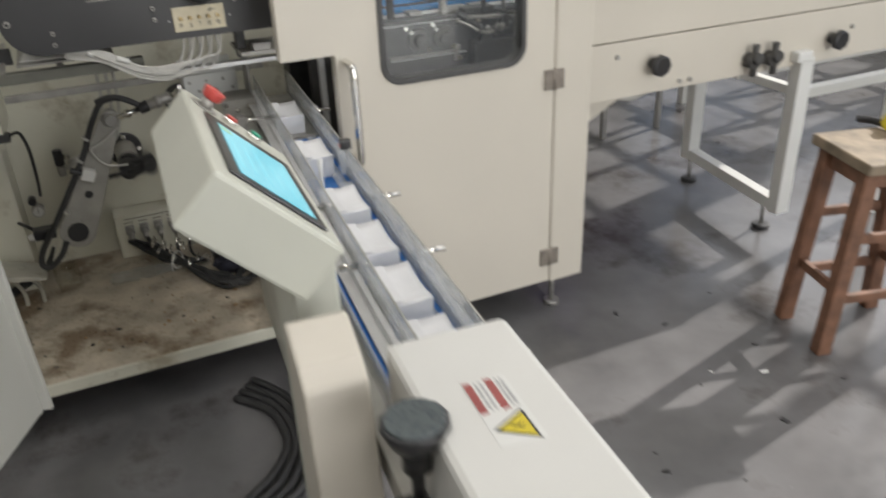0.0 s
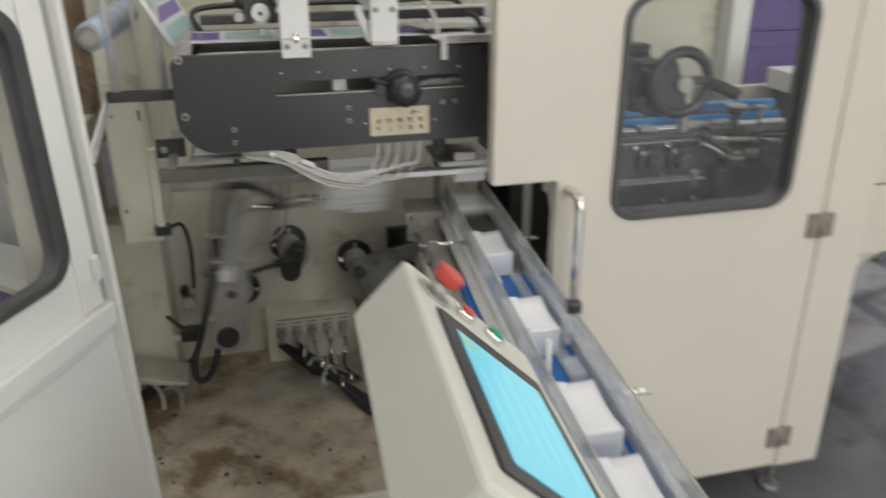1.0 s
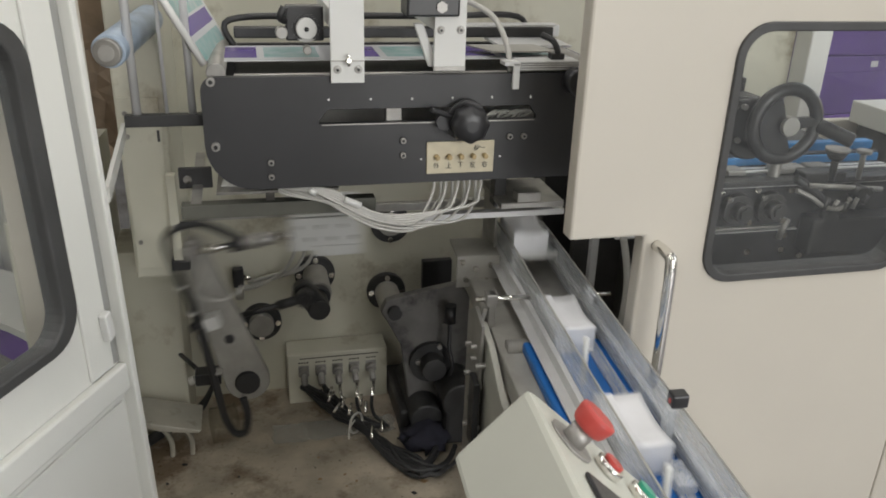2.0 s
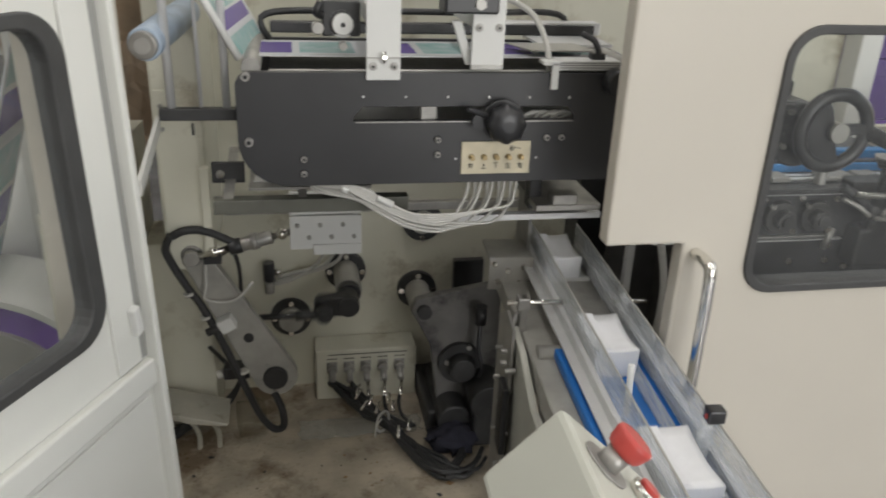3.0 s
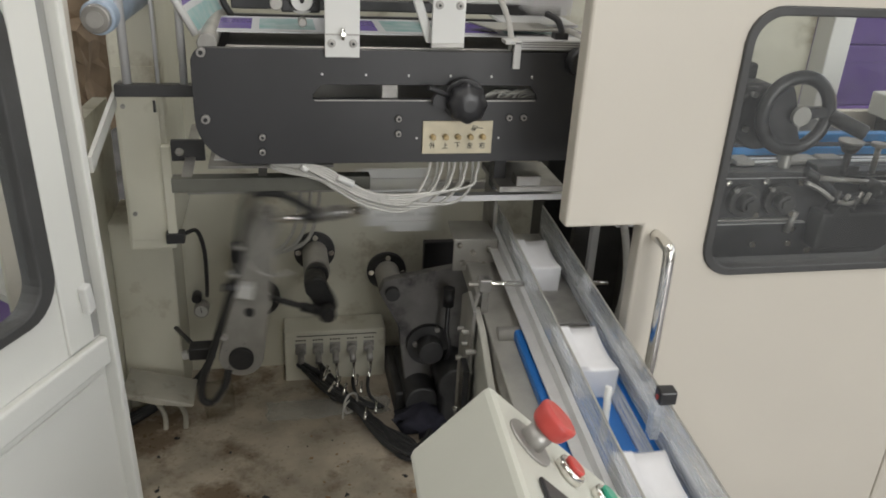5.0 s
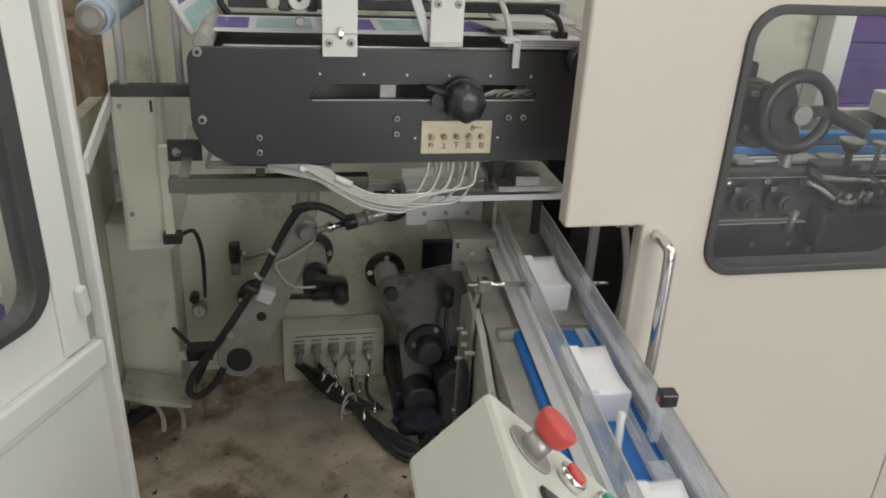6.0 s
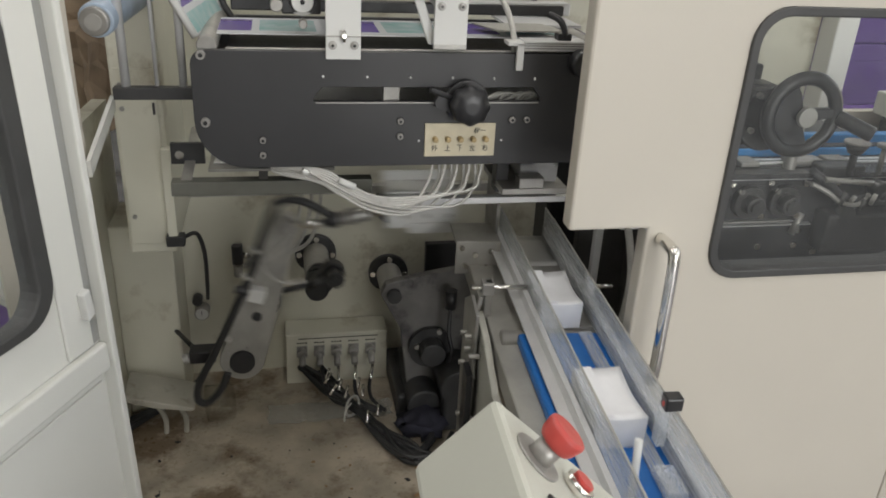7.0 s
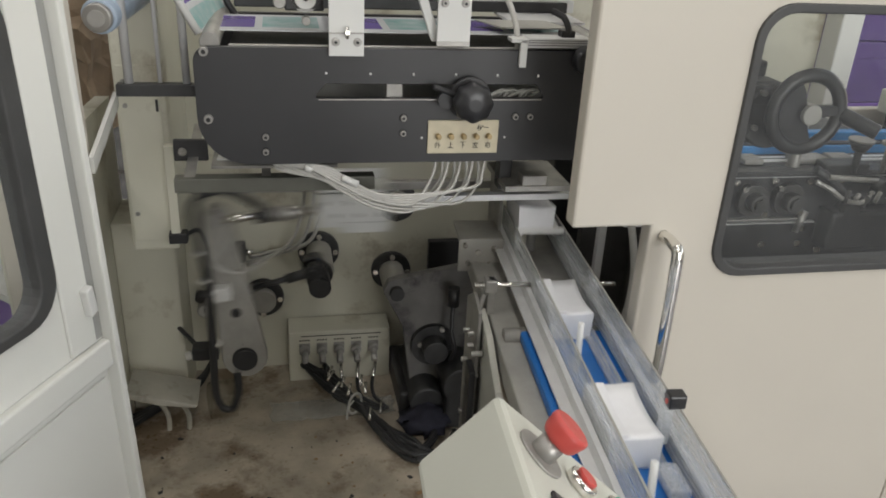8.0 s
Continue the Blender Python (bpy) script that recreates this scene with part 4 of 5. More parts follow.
for k in range(6):
    part("bolt", rod((0.02 + 0.030 * k, -0.061, 0.025 - 0.035 * (k % 2)), (0.02 + 0.030 * k, -0.054, 0.025 - 0.035 * (k % 2)), 0.006, seg=8), STEEL, carriage)
guide_bar = thing("carriage_guide_bar", (0.1, 3.10, 0.995), "steel guide bar behind the carriage", "bar")
part("bar", cube(-0.45, 0.45, -0.012, 0.012, -0.012, 0.012, 0.002), STEEL, guide_bar)
CRK, CR, CL = Vector((-0.006, 3.20, 0.635)), 0.078, 0.237
crank = thing("drive_crank", Matrix.Translation(CRK), "black drive crank on the shaft end", "crank")
part("web", plate(rounded(-0.034, CR + 0.028, -0.033, 0.033, 0.026), "y", -0.02, 0.02, bevel=0.004), DARK, crank)
part("pin", rod((CR, -0.085, 0), (CR, -0.02, 0), 0.016, bevel=0.002), DARK, crank)
part("hub_cap", rod((0, -0.03, 0), (0, 0.06, 0), 0.034, bevel=0.003), DARK, crank)
conrod = thing("connecting_rod", (0, 0, 0), "short black connecting rod", "rod")
part("bar", rod((0.02, 0, 0), (CL - 0.02, 0, 0), 0.009, rod((0.02, 0, 0), (0.085, 0, 0), 0.015, seg=12), 12), DARK, conrod)
part("eye", rod((0, -0.016, 0), (0, 0.016, 0), 0.026, bevel=0.003), DARK, conrod)
part("eye", rod((CL, -0.016, 0), (CL, 0.016, 0), 0.026, bevel=0.003), DARK, conrod)

# ---- conveyor ----
YAW = -4.4
C0 = pose(0.525, 2.87, 0, 0, 0, YAW)
conveyor = thing("infeed_conveyor", C0, "infeed conveyor with blue belt, steel rails and clear guards", "conveyor")
# its own space: y is 0 at the machine and runs negative along the belt, x across
BED_PAINT = mat("scuffed_bed_paint", (0.44, 0.435, 0.39), 0.42, var=0.10, scale=8, bump=0.04, bscale=200, stain=(0.30, 0.29, 0.25), stain_at=0.60, stain_scale=9)
# the bed's grey puts the shade beside the belt into its colour
part("bed", cube(-0.155, 0.11, -2.45, 0.04, 0.845, 0.900, 0.004), CAST, conveyor, "bed in dull grey that carries its shade")
part("upstream_bed", cube(-0.155, 0.11, -5.2, -2.5, 0.845, 0.925, 0.004), GREY_WHITE, conveyor)
part("slide_plate", cube(-0.075, 0.075, -0.47, 0.02, 0.900, 0.927, 0.002), STEEL, conveyor, "grey steel slide plate")
part("belt", cube(-0.108, 0.100, -2.45, -0.49, 0.900, 0.926, 0.006), BLUE, conveyor, "blue belt")
part("belt_roller", rod((-0.14, -0.478, 0.905), (0.10, -0.478, 0.905), 0.018), STEEL, conveyor)
for s in (-1, 1):
    x = s * 0.062
    part("rail", cube(min(x, x + s * 0.012), max(x, x + s * 0.012), -1.95, 0.0, 0.936, 0.962, 0.0015), ALU, conveyor, "aluminium side rail")
    part("rail_lip", cube(min(x + s * 0.012, x + s * 0.034), max(x + s * 0.012, x + s * 0.034), -1.95, -0.02, 0.934, 0.939, 0.001), ALU, conveyor)
    part("guard", plate([(-1.92, 0.934), (0.0, 0.934), (0.0, 1.016), (-0.10, 1.020), (-1.92, 1.034)], "x", min(x, x - s * 0.003), max(x, x - s * 0.003)), CLEAR, conveyor, "clear acrylic guard")
for s in (-1, 1):
    x = s * 0.0605
    part("guard_edge", plate([(-1.92, 1.0342), (-0.10, 1.0202), (0.0, 1.0162), (0.0, 1.0178), (-0.10, 1.0218), (-1.92, 1.0358)], "x", x - 0.0017, x + 0.0017), CAST, conveyor, "dull grey guard edge")
for y in (-0.36, -1.12, -1.44, -1.86):
    part("cross_rod", rod((-0.19 if y > -1 else -0.10, y, 0.968), (-0.062, y, 0.968), 0.006, seg=12), CHROME, conveyor, "bright clamp rod")
    part("cross_rod", rod((0.06, y, 0.968), (0.135, y, 0.968), 0.006, seg=12), CHROME, conveyor, "bright clamp rod")
    if y < -1.5 or y > -0.5:
        part("rod_clamp", cube(0.074, 0.092, y - 0.012, y + 0.012, 0.945, 0.985, 0.003), ALU, conveyor)
part("skirt", cube(-0.118, -0.112, -1.95, -0.98, 0.87, 0.962, 0.002), CLEAR, conveyor, "clear outer skirt")
part("chain_track", cube(0.022, 0.050, -1.80, -0.50, 0.926, 0.934, 0.002), CLEAR, conveyor, "clear plastic finger track")
part("track_end", cube(0.018, 0.054, -1.02, -0.95, 0.934, 0.952, 0.004), CLEAR, conveyor)
# brackets and bolts on the machine side
part("post", cube(-0.160, -0.144, -0.372, -0.352, 0.78, 0.985, 0.002), STEEL, conveyor, "steel clamp post")
part("post_clamp", cube(-0.168, -0.140, -0.378, -0.346, 0.955, 0.985, 0.003), STEEL, conveyor)
part("side_plate", plate([(-0.44, 0.94), (-0.36, 0.95), (-0.28, 0.90), (-0.28, 0.45), (-0.42, 0.45)], "x", -0.190, -0.182, bevel=0.002), STEEL, conveyor, "bolted steel side plate")
part("side_block", cube(-0.205, -0.190, -0.46, -0.40, 0.62, 0.80, 0.004), PLASTIC, conveyor)
for y, z in ((-0.40, 0.865), (-0.40, 0.835), (-0.46, 0.85), (-0.34, 0.84), (-0.43, 0.775), (-0.34, 0.76), (-0.39, 0.72), (-0.43, 0.66), (-0.35, 0.62), (-0.41, 0.56)):
    part("bolt", rod((-0.205, y, z), (-0.180, y, z), 0.0065, seg=8, bevel=0.001), STEEL, conveyor, "small bolt")
part("clamp_arm", tube([(-0.165, -0.36, 0.945), (-0.178, -0.37, 0.90), (-0.176, -0.385, 0.84), (-0.168, -0.39, 0.79)], 0.007), STEEL, conveyor, "bent steel clamp arm")
part("slant_cover", plate([(-0.46, 0.90), (-0.36, 0.91), (-0.36, 0.30), (-1.5, 0.30), (-1.5, 0.845), (-0.60, 0.845)], "x", -0.176, -0.160, bevel=0.003), BED_PAINT, conveyor, "pale side cover")
part("end_plate", cube(-0.19, -0.075, -0.10, 0.02, 0.955, 0.965, 0.002), CAST, conveyor)
part("end_face", cube(-0.19, -0.075, -0.106, -0.100, 0.875, 0.965, 0.002), CAST, conveyor, "bolted steel end face")
for x, z in ((-0.175, 0.95), (-0.14, 0.93), (-0.10, 0.94), (-0.165, 0.90), (-0.11, 0.895)):
    part("bolt", rod((x, -0.114, z), (x, -0.106, z), 0.007, seg=8), CHROME, conveyor, "bright bolt")
part("end_wall", cube(-0.082, -0.074, -0.05, 0.10, 0.90, 1.10, 0.002), STEEL, conveyor)
for y in (-0.9, -2.3, -4.6):
    for x in (-0.13, 0.085):
        part("leg", cube(x - 0.02, x + 0.02, y - 0.02, y + 0.02, 0.0, 0.85, 0.003), GREY_WHITE, conveyor)

sensor = thing("photo_sensor", C0 @ Matrix.Translation((0.040, -0.905, 0.957)) @ Matrix.Diagonal((0.78, 0.78, 0.92, 1)), "black photo sensor on a clear bracket", "sensor")
part("bracket", cube(-0.006, 0.014, -0.014, 0.018, 0.0, 0.075, 0.004), CLEAR, sensor, "clear plastic bracket")
part("body", cube(0.0, 0.038, -0.014, 0.018, 0.076, 0.104, 0.004), PLASTIC, sensor, "black sensor body")
part("lens", rod((-0.002, 0.0, 0.088), (0.001, 0.0, 0.088), 0.005), RED, sensor, "small red lens")
part("cable", tube([(0.03, -0.012, 0.078), (0.036, -0.02, 0.04), (0.038, -0.02, -0.02), (0.030, -0.03, -0.08)], 0.0035), HOSE, sensor, "white cable")

cover = thing("drive_cover", C0 @ Matrix.Translation((0, -2.18, 0.80)), "white sheet metal cover with warning sticker over the conveyor's end", "cover")
part("shell", cube(-0.120, 0.090, -0.36, 0.325, 0.0, 0.25, 0.012), WHITE_COVER, cover)
st = part("warning_sticker", cube(-0.047, 0.021, 0.028, 0.177, 0.2501, 0.2508), WHITE, cover, "white sticker with red bars and yellow triangle")
FADED = mat("faded_red_print", (0.30, 0.075, 0.07), 0.5, var=0.15, scale=30, bump=0.0)
for k in range(2):
    part("red_bar", cube(-0.046 + 0.033 * k, -0.034 + 0.033 * k, 0.102, 0.174, 0.2510, 0.2514), FADED, st, "faded red bar")
for x in (-0.028, -0.020, 0.005, 0.012):
    part("text_bar", cube(x - 0.002, x + 0.002, 0.106, 0.170, 0.2510, 0.2514), mat("grey_print", (0.40, 0.40, 0.40), 0.6, var=0.3, scale=200, bump=0.0), st)
part("triangle_edge", plate([(0.013, 0.029), (0.012, 0.094), (-0.043, 0.064)], "z", 0.2510, 0.2513), INK, st)
part("triangle", plate([(0.009, 0.035), (0.008, 0.087), (-0.036, 0.063)], "z", 0.2515, 0.2518), YELLOW, st, "yellow warning triangle")
part("bolt_mark", plate([(-0.020, 0.063), (-0.012, 0.066), (-0.008, 0.062), (0.004, 0.066), (-0.006, 0.056), (-0.010, 0.061)], "z", 0.2520, 0.2523), INK, st)
guard = thing("chain_guard", C0 @ Matrix.Translation((-0.212, -1.86, 0.30)), "cream curved chain guard beside the conveyor drive", "guard")
part("shell", plate([(0.06, 0.0), (0.06, 0.79), (0.04, 0.805), (-0.045, 0.775), (-0.075, 0.748), (-0.12, 0.50), (-0.15, 0.30), (-0.16, 0.0)], "x", -0.055, 0.045, bevel=0.006), CREAM, guard)
part("foot", cube(-0.075, 0.05, -0.18, 0.06, -0.30, 0.0, 0.006), CREAM, guard)
knob = thing("hand_knob", C0 @ Matrix.Translation((-0.139, -2.066, 0.894)), "black round height knob on a threaded stem", "knob")
kb = rod((0, 0, 0.130), (0, 0, 0.170), 0.036, seg=12, r2=0.053, bevel=0.007)
part("wheel", kb, PLASTIC, knob)
# lighter disc paints the light that falls on the black knob's top
part("cap", rod((0, 0, 0.168), (0, 0, 0.174), 0.043, seg=28, bevel=0.002), mat("knob_top_lit_grey", (0.085, 0.10, 0.105), 0.28, var=0.1, bump=0.02), knob, "top disc in lighter grey for the light on it")
part("stem", rod((0, 0, 0.0), (0, 0, 0.135), 0.010, rod((0, 0, 0.085), (0, 0, 0.135), 0.022, seg=16)), DARK, knob)
part("base", cube(-0.03, 0.025, -0.03, 0.03, -0.035, 0.01, 0.004), DARK, knob)

# ---- operator console ----
U, W = Vector((0.72, 0, -0.69)).normalized(), Vector((0.69, 0, 0.72)).normalized()
V = W.cross(U)
BASIS = Matrix((U, V, W)).transposed().to_4x4()
console = thing("operator_console", Matrix.Translation((0.075, 1.34, 1.356)) @ Matrix.Rotation(radians(-3), 4, "Z") @ BASIS, "grey-white operator console with lit touch screen and red stop button", "control panel")
part("case", cube(0, 0.246, -0.222, 0.243, -0.108, 0, 0.007), CONSOLE, console)
part("bezel", cube(0.030, 0.216, -0.186, 0.130, 0.0005, 0.005, 0.002), PLASTIC, console, "dark screen bezel")
sc = part("screen", cube(0.052, 0.196, -0.164, 0.090, 0.0052, 0.0062), SCREEN, console, "lit pale blue touch screen")
for k in range(5):
    part("screen_line", cube(0.066 + 0.026 * k, 0.071 + 0.026 * k, -0.12 + 0.01 * (k % 2), 0.02 + 0.02 * (k % 3), 0.0064, 0.0067), glow("screen_text_%d" % k, (0.22, 0.68, 0.80), 0.95), sc)
part("screen_key", cube(0.052, 0.075, 0.055, 0.082, 0.0064, 0.0067), glow("screen_key", (0.30, 0.66, 0.50), 0.8), sc)
# the wide grey base disc stands in for the shaded ring around the collar
es = part("stop_button", rod((0.040, 0.185, 0.0), (0.040, 0.185, 0.020), 0.0125, rod((0.040, 0.185, 0.0), (0.040, 0.185, 0.0025), 0.026, seg=28), 24), STEEL, console, "red mushroom stop button on a steel collar")
part("mushroom", rod((0.040, 0.185, 0.019), (0.040, 0.185, 0.040), 0.0175, seg=28, bevel=0.005, r2=0.0218), RED, es, "red mushroom head")
for u, m_, l_ in ((0.095, RED, "flat red push button"), (0.150, GREEN, "flat green push button")):
    bt = part("push_button", rod((u, 0.185, 0.0), (u, 0.185, 0.010), 0.016, seg=24, bevel=0.002), CHROME, console, l_)
    part("button_face", rod((u, 0.185, 0.010), (u, 0.185, 0.014), 0.011, seg=24, bevel=0.001), m_, bt)
stand = thing("console_post", pose(0.165, 1.27, 0, 0, 0, -3), "cream square post under the operator console", "post")
part("column", cube(-0.004, 0.075, -0.11, 0.11, 0.01, 1.15, 0.006), CONSOLE, stand)
part("base_plate", cube(-0.04, 0.11, -0.15, 0.15, 0.0, 0.012, 0.003), GREY_WHITE, stand)

# ---- folding unit behind the window ----
unit = thing("folding_unit", (1.1, 2.8, 0.19), "dark folding unit with hand wheel, bearings and blue guide bars", "machine")
Q0 = Matrix.Translation((-1.1, -2.8, -0.19))


def onu(name, bm, material, label="", parent=unit):
    bm.transform(Q0)
    return part(name, bm, material, parent, label)


onu("front_plate", cube(0.80, 1.50, 2.62, 2.64, 0.30, 1.182, 0.003), UNIT_BLACK, "worn black front plate")
onu("edge_strip", cube(0.82, 1.50, 2.612, 2.619, 1.176, 1.186, 0.001), ALU, "bright edge strip")
onu("top_plate", cube(0.84, 1.50, 2.60, 3.2, 1.182, 1.196, 0.002), DARK)
onu("body", cube(0.86, 1.50, 2.70, 3.3, 0.19, 1.10, 0.01), DARK)
onu("step_plate", cube(0.90, 1.16, 2.606, 2.62, 1.066, 1.072, 0.001), STEEL)
BEARING = mat("oily_bearing_steel", (0.07, 0.069, 0.067), 0.34, metal=0.4, var=0.3, scale=20, bump=0.06, bscale=120)
for x in (1.005, 1.10):
    b = onu("bearing", plate(rounded(x - 0.040, x + 0.040, 1.082, 1.162, 0.036), "y", 2.598, 2.62, bevel=0.003), BEARING, "dark flanged bearing")
    onu("bearing_hub", rod((x, 2.57, 1.122), (x, 2.60, 1.122), 0.024, rod((x, 2.562, 1.122), (x, 2.572, 1.122), 0.017, seg=6), 24, bevel=0.002), BEARING, "", b)
    for sx, sz in ((-1, 1), (1, -1)):
        onu("bearing_screw", rod((x + sx * 0.032, 2.59, 1.122 + sz * 0.032), (x + sx * 0.032, 2.60, 1.122 + sz * 0.032), 0.007, seg=8), CHROME, "", b)
for x, z in ((1.06, 1.00), (1.16, 1.00), (1.165, 1.04), (1.155, 1.165), (0.93, 0.95), (0.96, 1.165), (1.06, 1.168), (1.24, 1.165), (1.30, 1.05), (1.34, 1.0), (1.22, 0.98)):
    onu("screw", rod((x, 2.61, z), (x, 2.62, z), 0.008, seg=10), CHROME, "bright screw")
BAR_BLUE = mat("blue_anodised_bar", (0.05, 0.25, 0.58), 0.35, metal=0.2, var=0.1, bump=0.02)
for z, y in ((1.232, 2.76), (1.206, 2.73)):
    onu("guide_bar", cube(0.80, 1.50, y, y + 0.03, z - 0.012, z + 0.011, 0.003), BAR_BLUE, "blue guide bar")
onu("bar_gap", cube(0.80, 1.50, 2.735, 2.75, 1.217, 1.2215), DARK)
onu("channel", cube(0.80, 1.50, 2.70, 2.715, 1.186, 1.197, 0.002), ALU)
for y, z in ((2.64, 1.190), (2.67, 1.194), (2.88, 1.185)):
    onu("rail", cube(0.82, 1.50, y, y + 0.012, z - 0.004, z + 0.006, 0.002), ALU)
for x, w in ((0.99, 0.05), (1.13, 0.09), (1.235, 0.06)):
    onu("slide_block", cube(x, x + w, 2.645, 2.70, 1.197, 1.210, 0.003), STEEL, "steel slide block")
onu("post", rod((0.925, 2.66, 1.19), (0.925, 2.66, 1.43), 0.014, bevel=0.002), DARK, "black upright post")
onu("post", rod((1.115, 2.64, 1.03), (1.115, 2.64, 1.35), 0.015, bevel=0.002), STEEL, "steel upright post")
onu("post_head", cube(0.905, 0.985, 2.63, 2.68, 1.40, 1.45, 0.006), DARK)
onu("gear_case", rod((0.968, 2.545, 1.345), (0.968, 2.62, 1.345), 0.074, cube(0.905, 0.985, 2.56, 2.62, 1.28, 1.42, 0.008), 32, bevel=0.006), DARK, "dark round gear case")
for x, z in ((0.925, 1.322), (0.972, 1.318), (1.008, 1.30), (1.03, 1.308), (0.93, 1.40)):
    onu("case_screw", rod((x, 2.535, z), (x, 2.546, z), 0.007, seg=10), STEEL)
onu("crank_lever", tube([(0.86, 2.60, 1.405), (0.90, 2.585, 1.398), (0.935, 2.57, 1.40)], 0.008, rod((0.935, 2.565, 1.385), (0.935, 2.565, 1.415), 0.022, bevel=0.005)), DARK, "small dark lever")
wheel = onu("hand_wheel", rod((1.004, 2.47, 1.371), (1.004, 2.60, 1.371), 0.016, seg=20), PLASTIC, "black spoked hand wheel")
bm = bmesh.new()
N1, N2 = 40, 10
ring = [[bm.verts.new((1.004 + (0.080 + 0.0155 * math.cos(b)) * math.cos(a), 2.488 + 0.014 * math.sin(b), 1.371 + (0.080 + 0.0155 * math.cos(b)) * math.sin(a))) for b in (2 * math.pi * j / N2 for j in range(N2))] for a in (2 * math.pi * i / N1 for i in range(N1))]
for i in range(N1):
    for j in range(N2):
        bm.faces.new((ring[i][j], ring[(i + 1) % N1][j], ring[(i + 1) % N1][(j + 1) % N2], ring[i][(j + 1) % N2])).smooth = True
bmesh.ops.recalc_face_normals(bm, faces=bm.faces[:])
onu("rim", bm, PLASTIC, "black rim", wheel)
for a, w in ((4, 0.015),):
    c, d = math.cos(radians(a)), math.sin(radians(a))
    sp = plate([(0.0, -w), (0.080, -w * 0.7), (0.080, w * 0.7), (0.0, w)], "y", -0.010, 0.010, bevel=0.004)
    sp.transform(Matrix.Translation((1.004, 2.488, 1.371)) @ Matrix.Rotation(-radians(a), 4, "Y"))
    onu("spoke", sp, PLASTIC, "", wheel)
onu("web", plate([(1.004 + r * math.cos(radians(a)), 1.371 + r * math.sin(radians(a))) for r, a in ((0.018, 100), (0.050, 106), (0.078, 112), (0.078, 135), (0.078, 160), (0.078, 185), (0.078, 210), (0.078, 235), (0.078, 260), (0.078, 292), (0.050, 290), (0.018, 284))], "y", 2.482, 2.494, bevel=0.003), PLASTIC, "solid web of the wheel", wheel)
onu("hub_cap", rod((1.004, 2.462, 1.371), (1.004, 2.475, 1.371), 0.022, bevel=0.002), STEEL, "grey steel hub cap", wheel)
onu("grip", rod((1.088, 2.482, 1.368), (1.142, 2.425, 1.343), 0.0165, bevel=0.004), PLASTIC, "black grip", wheel)
onu("clamp", rod((1.255, 2.60, 1.19), (1.255, 2.60, 1.262), 0.009, rod((1.255, 2.60, 1.245), (1.255, 2.60, 1.270), 0.016, r2=0.030)), DARK, "dark clamp screw")
onu("clamp_face", rod((1.255, 2.60, 1.270), (1.255, 2.60, 1.275), 0.030, seg=24), STEEL, "bright clamp face")
onu("lever", tube([(1.15, 2.60, 1.20), (1.20, 2.59, 1.17), (1.25, 2.58, 1.13), (1.30, 2.57, 1.14)], 0.012, cube(1.18, 1.30, 2.60, 2.66, 1.19, 1.21, 0.004)), DARK)
onu("lever", tube([(1.24, 2.58, 1.12), (1.30, 2.57, 1.13), (1.36, 2.57, 1.17)], 0.010, rod((1.25, 2.56, 1.10), (1.25, 2.60, 1.10), 0.022)), DARK)
onu("tie_rod", rod((1.14, 2.605, 1.035), (1.155, 2.605, 1.09), 0.009), STEEL)
onu("cross_shaft", rod((1.18, 2.585, 1.185), (1.40, 2.585, 1.165), 0.007), STEEL, "steel cross shaft")
onu("small_knob", rod((1.33, 2.56, 1.16), (1.33, 2.60, 1.16), 0.022, bevel=0.004), PLASTIC)
for x in (1.335,):
    onu("clamp_post", rod((x, 2.60, 1.19), (x, 2.60, 1.262), 0.007, rod((x, 2.60, 1.258), (x, 2.60, 1.268), 0.019, bevel=0.002)), STEEL, "steel clamp post")
for k in range(5):
    onu("fitting", rod((1.215 + 0.028 * k, 2.555, 1.128 + 0.012 * math.sin(2.1 * k)), (1.228 + 0.028 * k, 2.56, 1.150 + 0.010 * math.cos(1.7 * k)), 0.0058, seg=8), STEEL if k % 2 else BEARING, "small oily fitting")
onu("tube_line", tube([(1.14, 2.575, 1.178), (1.18, 2.565, 1.160), (1.22, 2.56, 1.135), (1.27, 2.56, 1.128), (1.30, 2.57, 1.15)], 0.006), STEEL, "bent steel tube")
onu("low_line", cube(0.90, 1.19, 2.606, 2.6195, 1.058, 1.0605), ALU)
onu("motor_box", cube(1.20, 1.46, 2.56, 2.62, 1.00, 1.10, 0.008), DARK)
onu("side_box", cube(0.80, 0.90, 2.66, 2.80, 1.28, 1.36, 0.006), GREY_WHITE)
onu("inner_column", cube(0.62, 0.74, 2.95, 3.05, 0.19, 1.14, 0.004), DARK)
onu("inner_plate", cube(0.66, 0.80, 2.80, 2.83, 0.19, 1.16, 0.003), CAST_DARK)
onu("bright_column", cube(0.665, 0.685, 2.70, 2.72, 0.30, 1.18, 0.002), ALU)
onu("slotted_bar", cube(0.70, 0.82, 2.64, 2.66, 1.045, 1.07, 0.002), ALU)
onu("white_hose", tube([(0.66, 2.62, 1.20), (0.69, 2.60, 1.10), (0.715, 2.58, 0.95), (0.70, 2.58, 0.80), (0.64, 2.60, 0.74)], 0.009, seg=10), HOSE, "white hose")

